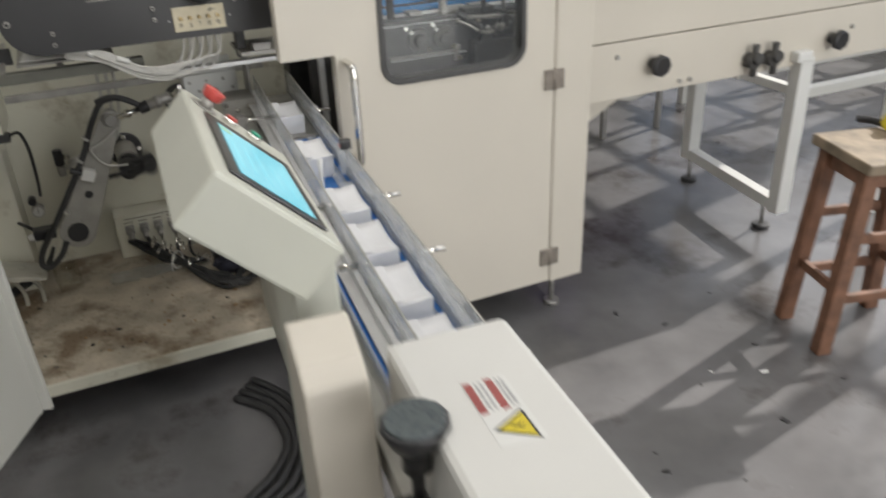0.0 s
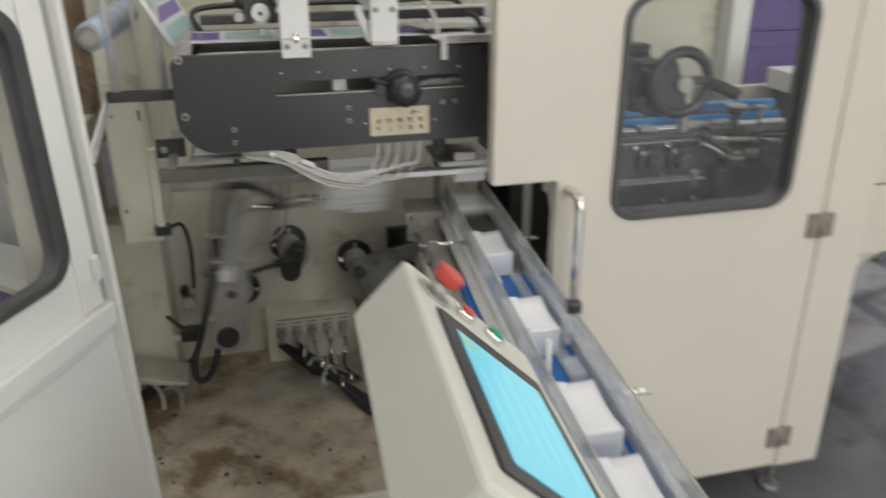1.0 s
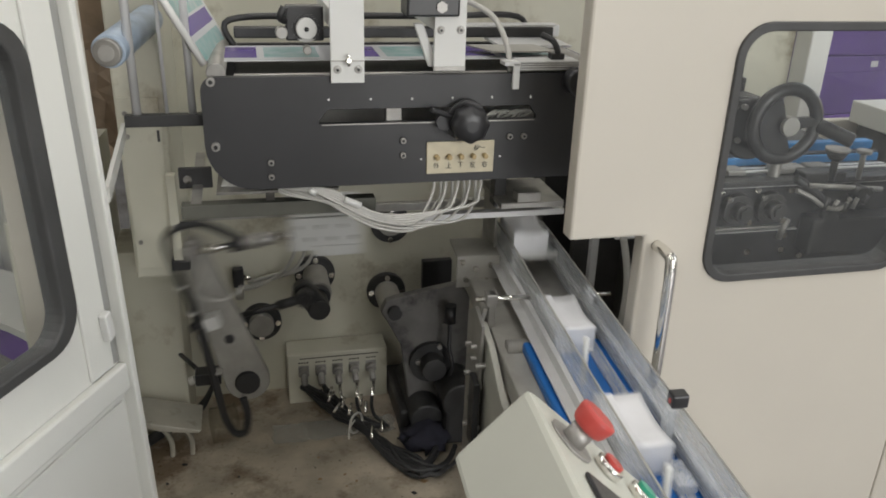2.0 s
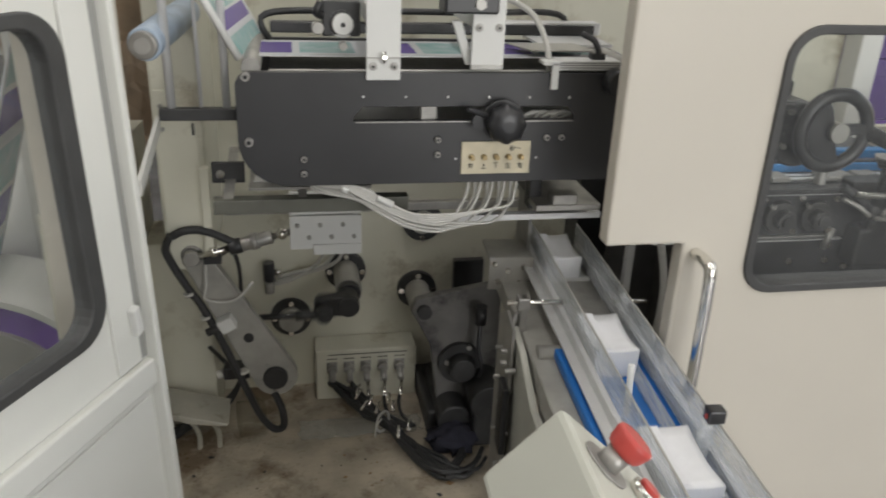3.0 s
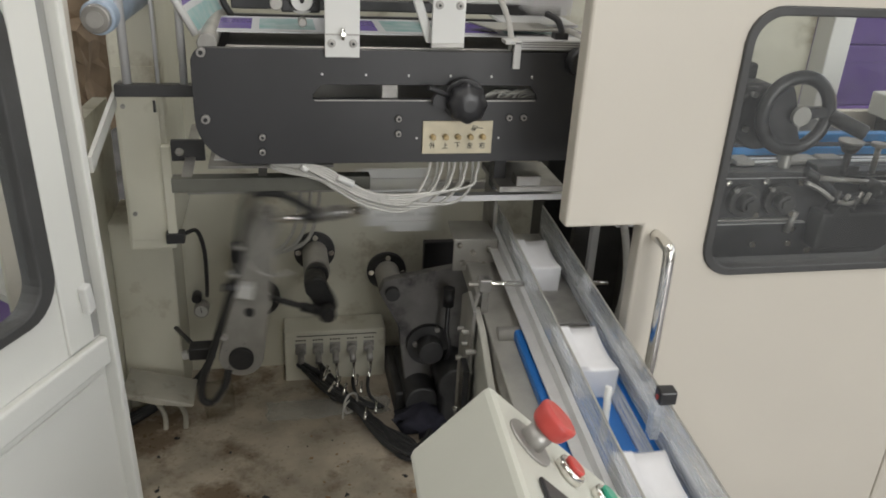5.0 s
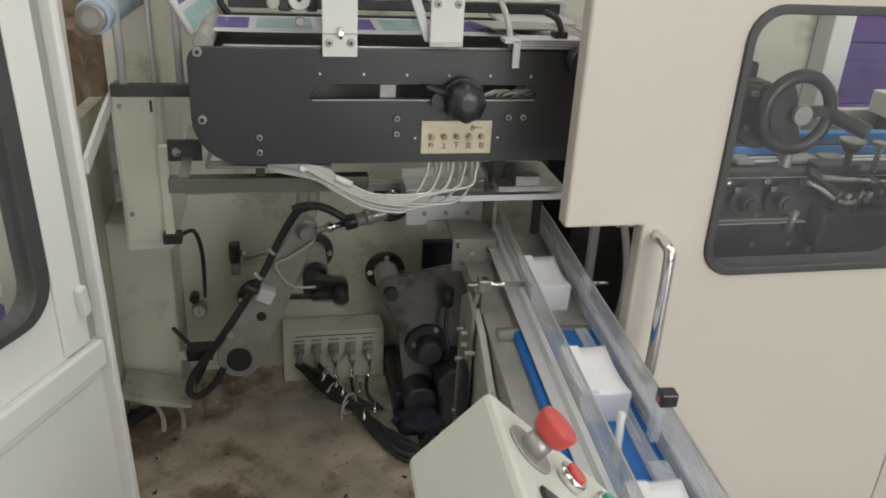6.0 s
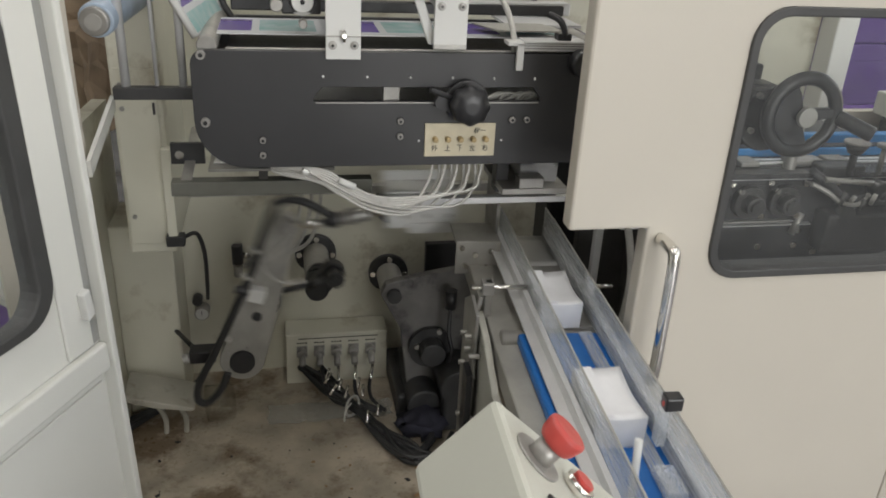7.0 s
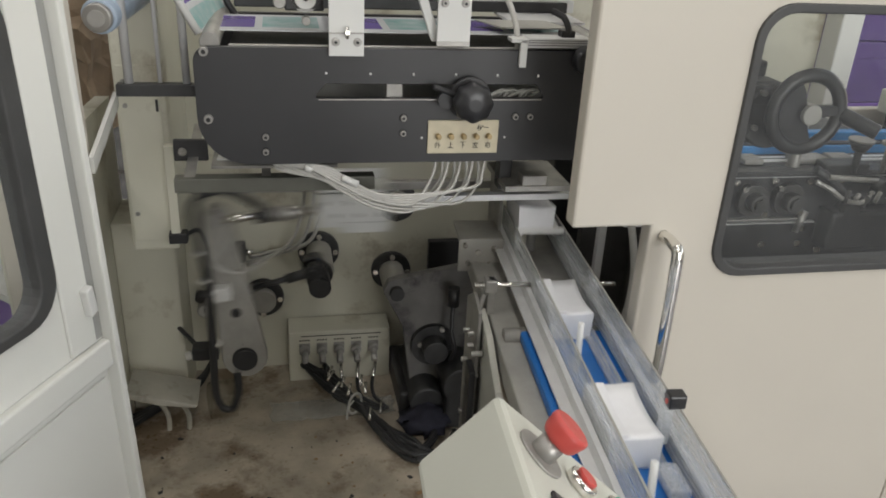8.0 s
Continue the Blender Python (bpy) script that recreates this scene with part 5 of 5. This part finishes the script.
# purple cartons beyond
PURPLE_CARD = mat("purple_carton", (0.105, 0.055, 0.23), 0.5, var=0.15, scale=5, bump=0.03)
k = 0
for x, y, z, w, h in ((2.35, 4.2, 0.54, 0.55, 0.24), (2.38, 4.2, 0.78, 0.5, 0.22), (2.36, 4.2, 1.0, 0.52, 0.26), (2.34, 4.2, 1.26, 0.54, 0.26), (2.95, 4.3, 0.54, 0.5, 0.4)):
    c = thing("carton", pose(x + 0.09, y, z, 0, 0, 4 * (k % 3) - 3), "purple printed carton in a stack", "carton", "purple cartons")
    part("box", cube(-w / 2, w / 2, -0.2, 0.2, 0, h - 0.004, 0.004), CARD if k == 1 else PURPLE_CARD, c)
    part("lid", cube(-w / 2 - 0.004, w / 2 + 0.004, -0.204, 0.204, h * 0.72, h - 0.003, 0.003), PURPLE if k % 2 else PURPLE_CARD, c, "lighter purple lid")
    for q in range(3):
        part("print_bar", cube(w * 0.10 + 0.014 * q, w * 0.10 + 0.009 + 0.014 * q, -0.206, -0.2042, h * 0.80, h * 0.90), WHITE, c)
    k += 1
rack = thing("carton_table", (2.6, 4.25, 0), "steel table carrying purple cartons", "table")
part("top", cube(-0.6, 0.65, -0.3, 0.3, 0.51, 0.54, 0.003), STEEL, rack)
for x in (0.2, 0.62):
    for y in (-0.27, 0.27):
        part("leg", cube(x - 0.015, x + 0.015, y - 0.015, y + 0.015, 0, 0.51), STEEL, rack)
sheet = thing("paper_stack", (1.86, 2.99, 0.0), "white paper stack on a dark block", "paper")
part("block", cube(-0.12, 0.12, -0.12, 0.12, 1.10, 1.20, 0.006), DARK, sheet)
part("stack", cube(-0.14, 0.16, -0.14, 0.14, 1.20, 1.27, 0.004), WHITE, sheet)

# ---- wrapping unit beside the cabinet ----
wrap = thing("wrapping_unit", (1.62, 2.45, 0), "cream conveyor unit with black knobs on an open leg frame", "machine")
R0 = Matrix.Translation((-1.62, -2.45, 0))


def onw(name, bm, material, label=""):
    bm.transform(R0)
    return part(name, bm, material, wrap, label)


onw("lower_panel", cube(1.62, 3.6, 2.45, 2.48, 0.832, 1.048, 0.003), CREAM, "cream lower panel")
onw("upper_panel", cube(1.62, 3.6, 2.452, 2.482, 1.053, 1.215, 0.003), CREAM, "cream upper panel")
onw("top_ledge", cube(1.62, 3.6, 2.44, 2.60, 1.216, 1.228, 0.003), WHITE, "white ledge")
onw("inner_rail", cube(1.62, 3.6, 2.70, 2.74, 1.23, 1.30, 0.004), ALU)
onw("bed", cube(1.62, 3.6, 2.50, 3.15, 1.00, 1.10, 0.004), DARK)
onw("rear_panel", cube(1.62, 3.6, 3.15, 3.18, 0.832, 1.20, 0.003), CREAM)
onw("gusset", plate([(1.565, 0.70), (1.60, 0.70), (1.86, 0.832), (1.565, 0.832)], "y", 2.52, 2.56), CREAM)
for x, z in ((1.902, 0.950), (2.835, 0.926)):
    kb = rod((x, 2.40, z), (x, 2.45, z), 0.022)
    rod((x, 2.385, z), (x, 2.415, z), 0.042, kb, 8, bevel=0.008)
    onw("knob", kb, PLASTIC, "black lobed knob")
for x, z in ((2.381, 0.896), (2.486, 0.892)):
    v = rod((x, 2.40, z), (x, 2.45, z), 0.030, seg=20)
    rod((x, 2.38, z + 0.015), (x, 2.42, z + 0.015), 0.024, v, 12, bevel=0.004)
    rod((x, 2.41, z - 0.06), (x, 2.41, z + 0.07), 0.015, v, 12, bevel=0.003)
    onw("valve", v, CAST_DARK, "dark steel regulator valve")
for x, z in ((1.734, 0.995), (2.04, 0.86), (2.09, 0.86), (2.95, 0.96)):
    onw("screw", rod((x, 2.444, z), (x, 2.451, z), 0.010, seg=10), STEEL)
onw("cable", tube([(1.72, 2.6, 0.83), (1.86, 2.56, 0.79), (2.0, 2.55, 0.81), (2.10, 2.56, 0.83)], 0.006, tube([(1.74, 2.6, 0.83), (1.90, 2.57, 0.775), (2.06, 2.56, 0.83)], 0.006)), HOSE, "white hanging cable")
for x, y, px, py in ((2.685, 2.44, 2.74, 2.57), (2.79, 3.17, 2.82, 3.19)):
    onw("leg", cube(x - 0.037, x + 0.037, y - 0.03, y + 0.03, 0.15, 0.87 if y < 3 else 1.0, 0.004), WHITE, "white square leg")
    onw("levelling_screw", rod((px, py, 0.02), (px, py, 0.16), 0.009), STEEL)
    onw("foot_pad", rod((px, py, 0.0), (px, py, 0.022), 0.042, bevel=0.005), RUBBER, "black foot pad")
onw("leg_head", cube(2.62, 2.70, 2.405, 2.448, 0.855, 0.90, 0.006), WHITE, "bent leg head")
fb = cube(-0.03, 0.03, 2.46, 3.15, 0.15, 0.205, 0.004)
for v in fb.verts:
    v.co.x += 2.69 + (v.co.y - 2.46) * 0.145
onw("foot_beam", fb, WHITE)
onw("far_leg", cube(3.30, 3.37, 2.42, 2.48, 0.0, 0.832, 0.004), WHITE)
frame_thing = thing("low_white_frame", (4.75, 3.8, 0), "low white welded floor frame", "frame")
for y in (-0.5, 0.0, 0.5):
    part("bar", cube(-1.1, 1.1, y - 0.03, y + 0.03, 0.30, 0.36, 0.004), GREY_WHITE, frame_thing)
for x in (-1.05, 1.05):
    part("end_bar", cube(x - 0.03, x + 0.03, -0.47, 0.47, 0.304, 0.356, 0.004), GREY_WHITE, frame_thing)
    for y in (-0.5, 0.5):
        part("leg", cube(x - 0.03, x + 0.03, y - 0.03, y + 0.03, 0.0, 0.30, 0.004), GREY_WHITE, frame_thing)

# ---- stool ----
stool = thing("wooden_stool", pose(2.385, 1.757, 0, 0, 0, -15.2), "worn reddish wooden stool with a bare seat board", "stool")
part("seat", cube(-0.18, 0.18, -0.165, 0.165, 0.715, 0.755, 0.006), SEATWOOD, stool, "bare scuffed seat board")


def slanted(a, b, w, d):
    a, b = Vector(a), Vector(b)
    bm = cube(-w / 2, w / 2, -d / 2, d / 2, 0, 1, 0)
    for v in bm.verts:
        t = v.co.z
        v.co = (a.x + (b.x - a.x) * t + v.co.x, a.y + (b.y - a.y) * t + v.co.y, a.z + (b.z - a.z) * t)
    bmesh.ops.bevel(bm, geom=bm.edges[:], offset=0.003, segments=1, affect="EDGES")
    return bm


for sx in (-1, 1):
    for sy in (-1, 1):
        part("leg", slanted((sx * 0.185, sy * 0.126, 0), (sx * 0.135, sy * 0.110, 0.715), 0.055, 0.052), WOOD, stool, "reddish stained leg")
    part("apron", cube(sx * 0.135 - 0.012, sx * 0.135 + 0.012, -0.10, 0.10, 0.65, 0.714, 0.003), WOOD, stool)
    part("rung", cube(sx * 0.168 - 0.011, sx * 0.168 + 0.011, -0.10, 0.10, 0.24, 0.275, 0.003), WOOD, stool)
for sy in (-1, 1):
    part("apron", cube(-0.12, 0.12, sy * 0.110 - 0.012, sy * 0.110 + 0.012, 0.65, 0.714, 0.003), WOOD, stool)
    for z in (0.20, 0.44):
        part("rung", cube(-0.155 + z * 0.03, 0.155 - z * 0.03, sy * 0.118 - 0.011, sy * 0.118 + 0.011, z, z + 0.035, 0.003), WOOD, stool)
tape = thing("tape_cutter", pose(2.50, 1.84, 0.755, 0, 0, 10), "yellow and black tape cutter on the stool", "tool")
part("roll", rod((-0.02, 0, 0.035), (0.02, 0, 0.035), 0.034, seg=24, bevel=0.004), YELLOW, tape, "yellow tape roll")
part("grip", tube([(0.0, 0.03, 0.02), (0.01, 0.08, 0.018), (0.0, 0.13, 0.014)], 0.014), PLASTIC, tape)

# ---- seen through the open door's window and past it ----
reel = thing("film_reel", (-1.02, 2.98, 0), "large white reel of purple printed film on a stand", "reel")
part("film", rod((0, 0.02, 0.46), (0, 0.30, 0.46), 0.345, seg=64), PURPLE, reel, "purple printed film")
part("outer_layer", plate(disc(0, 0.46, 0.352, 64), "y", 0.012, 0.30, holes=[disc(0, 0.46, 0.334, 64)]), WHITE, reel, "white outer layers")
part("side_disc", plate(disc(0, 0.46, 0.262, 48), "y", 0.0, 0.02, bevel=0.002), CAST, reel, "grey side disc")
for k in range(5):
    a = 2 * math.pi * k / 5 + 0.5
    wedge = [(0.275 * math.cos(a + q), 0.46 + 0.275 * math.sin(a + q)) for q in (0.0, 0.08, 0.16, 0.24)] + [(0.33 * math.cos(a + q), 0.46 + 0.33 * math.sin(a + q)) for q in (0.24, 0.16, 0.08, 0.0)]
    part("white_print", plate(wedge, "y", 0.014, 0.0195), WHITE, reel, "white patch in the film's edge")
part("upright", cube(0.10, 0.14, 0.36, 0.40, 0.0, 1.62, 0.003), GREY_WHITE, reel, "pale upright")
part("guide_roller", rod((0.27, -0.02, 1.545), (0.27, 0.40, 1.545), 0.022, cube(0.10, 0.28, 0.36, 0.40, 1.53, 1.56)), STEEL, reel, "steel guide roller")
web = plate([(0.250, 1.535), (0.254, 1.537), (0.020, 0.812), (0.012, 0.812)], "y", 0.02, 0.30)
part("web", web, printed("printed_reel_web", "Z", 0.30, "Y", 3.02, 3.26), reel, "printed film running up from the reel")
part("core", rod((0, -0.03, 0.46), (0, 0.34, 0.46), 0.055, seg=24), DARK, reel)
part("stand", cube(-0.05, 0.05, 0.31, 0.37, 0, 0.52, 0.004, cube(-0.25, 0.25, 0.22, 0.46, 0, 0.04, 0.004)), DARK, reel)
BALE = mat("crumpled_brown_paper", (0.25, 0.185, 0.125), 0.75, var=0.3, scale=9, bump=0.2, bscale=30)
for x, y, z, w, d, h, r in ((-1.25, 3.9, 0.0, 0.8, 0.5, 0.55, 6), (-1.20, 3.95, 0.55, 0.7, 0.45, 0.45, -8), (-1.55, 3.8, 1.0, 0.5, 0.4, 0.35, 12), (-0.82, 3.75, 1.0, 0.40, 0.3, 0.35, -20), (-0.80, 3.78, 1.33, 0.34, 0.3, 0.3, 15)):
    b = thing("paper_bale", pose(x, y, z, 0, 0, r), "crumpled brown paper bale in a stack", "bale", "brown bales")
    bm = cube(-w / 2, w / 2, -d / 2, d / 2, 0, h)
    bmesh.ops.subdivide_edges(bm, edges=bm.edges[:], cuts=5, use_grid_fill=True)
    for v in bm.verts:
        if v.co.z > 0.01:
            v.co += Vector((noise.noise(v.co * 9 + Vector((x, y, z))), noise.noise(v.co * 9 + Vector((5, y, z))), 0.5 * noise.noise(v.co * 9 + Vector((x, 9, z))))) * 0.05
    part("wrapping", bm, BALE, b)
bag = thing("white_sack", pose(-1.08, 3.48, 0.0, 0, 0, 10), "white plastic sack leaning behind the reel", "sack")
bm = bmesh.new()
bmesh.ops.create_icosphere(bm, subdivisions=3, radius=1)
for v in bm.verts:
    v.co = Vector((v.co.x * 0.26, v.co.y * 0.16, 0.62 + v.co.z * 0.62)) + Vector((0.10 * (v.co.z), 0, 0)) + Vector((noise.noise(v.co * 3), noise.noise(v.co * 3 + Vector((4, 0, 0))), 0)) * 0.05
    v.co.z = max(v.co.z, 0.0)
for f in bm.faces:
    f.smooth = True
part("body", bm, WHITE, bag)

# cables on the floor under the conveyor
floor_cable = thing("floor_cable", (0.20, 2.0, 0), "thick black cables looping on the floor", "cables")
for k in range(4):
    s = 0.026 * k
    part("cable", tube([(-0.30 + s, -0.24 - s, 0.014), (-0.105 + s, -0.10 - s, 0.014), (-0.028 + s, -0.04 - s, 0.014), (0.045 + s, 0.06 - s * 0.3, 0.014), (0.06 + s, 0.185, 0.014), (0.03 + s, 0.30 + s * 0.5, 0.014), (-0.05 + s, 0.40 + s, 0.014)], 0.015), RUBBER, floor_cable)
debris = random.Random(11)
for k in range(24):
    d = thing("floor_scrap", (debris.uniform(1.0, 3.0), debris.uniform(0.9, 2.3), 0.0), "tiny scrap on the concrete floor", "scrap", "floor scraps")
    w = debris.uniform(0.006, 0.018)
    part("flake", plate([(-w, -w * 0.5), (w, -w * 0.4), (w * 0.7, w * 0.6), (-w * 0.6, w * 0.4)], "z", 0, 0.003), debris.choice((DARK, DARK, DARK, WHITE)), d, m=pose(0, 0, 0, 0, 0, debris.uniform(0, 360)))

# ---- tissue stacks, pusher fingers, lifter ----
PL, PW, PH = 0.156, 0.090, 0.062
bm = bmesh.new()
NX, NY = 8, 6
grid = [[bm.verts.new((-PW / 2 + PW * i / NX, PL * j / NY, PH - 0.010 * math.sin(math.pi * j / NY) - 0.004 * math.sin(math.pi * i / NX))) for j in range(NY + 1)] for i in range(NX + 1)]
base = [[bm.verts.new((-PW / 2 + 0.002 + (PW - 0.004) * i / NX, 0.001 + (PL - 0.002) * j / NY, 0.0)) for j in range(NY + 1)] for i in range(NX + 1)]
for i in range(NX):
    for j in range(NY):
        bm.faces.new((grid[i][j], grid[i + 1][j], grid[i + 1][j + 1], grid[i][j + 1])).smooth = True
        bm.faces.new((base[i][j], base[i][j + 1], base[i + 1][j + 1], base[i + 1][j]))
for i in range(NX):
    bm.faces.new((grid[i][0], base[i][0], base[i + 1][0], grid[i + 1][0]))
    bm.faces.new((grid[i][NY], grid[i + 1][NY], base[i + 1][NY], base[i][NY]))
for j in range(NY):
    bm.faces.new((grid[0][j], grid[0][j + 1], base[0][j + 1], base[0][j]))
    bm.faces.new((grid[NX][j], base[NX][j], base[NX][j + 1], grid[NX][j + 1]))
bmesh.ops.recalc_face_normals(bm, faces=bm.faces[:])
first_pack = thing("tissue_stack", (0, 0, 0), "white folded tissue stack riding on the belt", "tissue", "tissue stacks")
part("tissue_block", bm, TISSUE, first_pack)
fl = plate([(-PW / 2, 0.004), (-PW / 2 + 0.034, 0.004), (-PW / 2 + 0.034, PL - 0.004), (-PW / 2, PL - 0.004)], "z", 0, 0.0015)
bmesh.ops.subdivide_edges(fl, edges=[e for e in fl.edges if abs(e.verts[0].co.y - e.verts[1].co.y) > 0.05], cuts=6)
for v in fl.verts:
    v.co.z += PH - 0.010 * math.sin(math.pi * min(1, max(0, v.co.y / PL))) + 0.002
part("top_fold", fl, TISSUE, first_pack, "loose top fold")
packs = [first_pack] + [copy_thing(first_pack, Matrix.Identity(4)) for _ in range(20)]
first_finger = thing("pusher_finger", (0, 0, 0), "milky plastic pusher finger behind a tissue stack", "finger", "pusher fingers")
part("pin", rod((0, 0, -0.01), (0.004, 0.022, 0.095), 0.0065, seg=12, bevel=0.002), WHITE, first_finger)
fingers = [first_finger] + [copy_thing(first_finger, Matrix.Identity(4)) for _ in range(20)]
lifter = thing("lifter", (0, 0, 0), "white lifting fork at the conveyor's end", "lifter")
part("fork", cube(-0.055, 0.055, 0.02, 0.15, -0.012, -0.002, 0.002), WHITE, lifter)
part("leg", cube(-0.060, -0.046, -0.004, 0.010, -0.05, 0.006, 0.001, cube(-0.060, 0.06, -0.004, 0.010, -0.008, 0.006, 0.001)), WHITE, lifter)
part("ram", rod((0, 0.08, -0.50), (0, 0.08, -0.012), 0.012), STEEL, lifter)


# ---- movement ----
CYCLE, LEFT = 0.5425, 0.29
# how far a stack's rear end has come along the belt, cycle by cycle
REACH_AT = [0, 1, 2, 3, 3.11, 3.34, 3.56, 3.82, 4, 4.11, 4.34, 4.48, 4.6]
REACH = [-1.656, -1.440, -1.218, -0.840, -0.796, -0.693, -0.600, -0.506, -0.442, -0.384, -0.247, -0.168, -0.165]
RISE_AT = [4.52, 4.60, 4.75, 4.85, 4.95, 5.10, 5.35]
RISE = [0.0, 0.02, 0.09, 0.15, 0.25, 0.45, 0.80]


def reach(p):
    return -1.656 + 0.216 * p if p < 0 else float(np.interp(p, REACH_AT, REACH))


def motions():
    steps = [8.0 * k / 120 for k in range(121)]
    swing = []
    for t in steps:
        a = -27.0 * math.cos(2 * math.pi * (t - LEFT) / CYCLE)
        swing.append((t, a))
    walk(arm, [(t, pose(*PIV, 0, a, 0)) for t, a in swing])
    links, blocks, cranks, rods, loops = [], [], [], [], []
    for t, a in swing:
        top = PIV + Vector((math.sin(radians(a)), 0, math.cos(radians(a)))) * ARM + Vector((0, -0.04, 0))
        cx = top.x + 0.265
        links.append((t, pose(top.x, top.y, top.z, 0, math.degrees(math.asin((top.z - 0.958) / 0.275)), 0)))
        loops.append((t, pose(top.x, top.y, top.z, 0, a * 0.12, 0)))
        blocks.append((t, pose(cx, 3.02, 0.972)))
        p = PIV + Vector((math.sin(radians(a)), 0, math.cos(radians(a)))) * 0.17
        g = math.pi - 2 * math.pi * (t - LEFT) / CYCLE
        e = Vector((CRK.x + CR * math.cos(g), CRK.z + CR * math.sin(g)))
        cranks.append((t, pose(*CRK, 0, -math.degrees(g), 0)))
        h = math.atan2(p.z - e.y, p.x - e.x)
        rods.append((t, pose(e.x, 3.14, e.y, 0, -math.degrees(h), 0)))
    walk(loop, loops)
    walk(link, links)
    walk(carriage, blocks)
    walk(crank, cranks)
    walk(conrod, rods)

    fine = [8.0 * k / 160 for k in range(161)]
    for n, (stack, finger) in enumerate(zip(packs, fingers)):
        rows, pins = [], []
        for t in fine:
            p = t / CYCLE + 4 - n
            m = C0 @ Matrix.Translation((-0.012, reach(p), 0.9275 + float(np.interp(p, RISE_AT, RISE))))
            on_top = max(0.0, p - 5.35)
            rows.append((t, Matrix.Translation((min(0.095 * on_top, 1.6), 0, 0)) @ m))
            dip = float(np.interp(p, [1.8, 2.2, 3.75, 4.0], [-0.16, 0, 0, -0.16]))
            back = float(np.interp(p, [2.0, 2.6, 3.5, 4.0], [-0.04, -0.115, -0.13, -0.10]))
            pins.append((t, C0 @ Matrix.Translation((-0.028, reach(min(p, 4.3)) + back, 0.928 + dip))))
        walk(stack, rows)
        walk(finger, pins)
    lifts = []
    for t in fine:
        p = (t / CYCLE) % 1.0
        lifts.append((t, C0 @ Matrix.Translation((0, -0.165, 0.9275 + float(np.interp(p, [0.0, 0.15, 0.45, 0.52, 0.60, 0.75, 0.82, 0.90, 1.0], [-0.005, -0.005, -0.005, 0.0, 0.02, 0.09, 0.085, 0.0, -0.005]))))))
    walk(lifter, lifts)


motions()
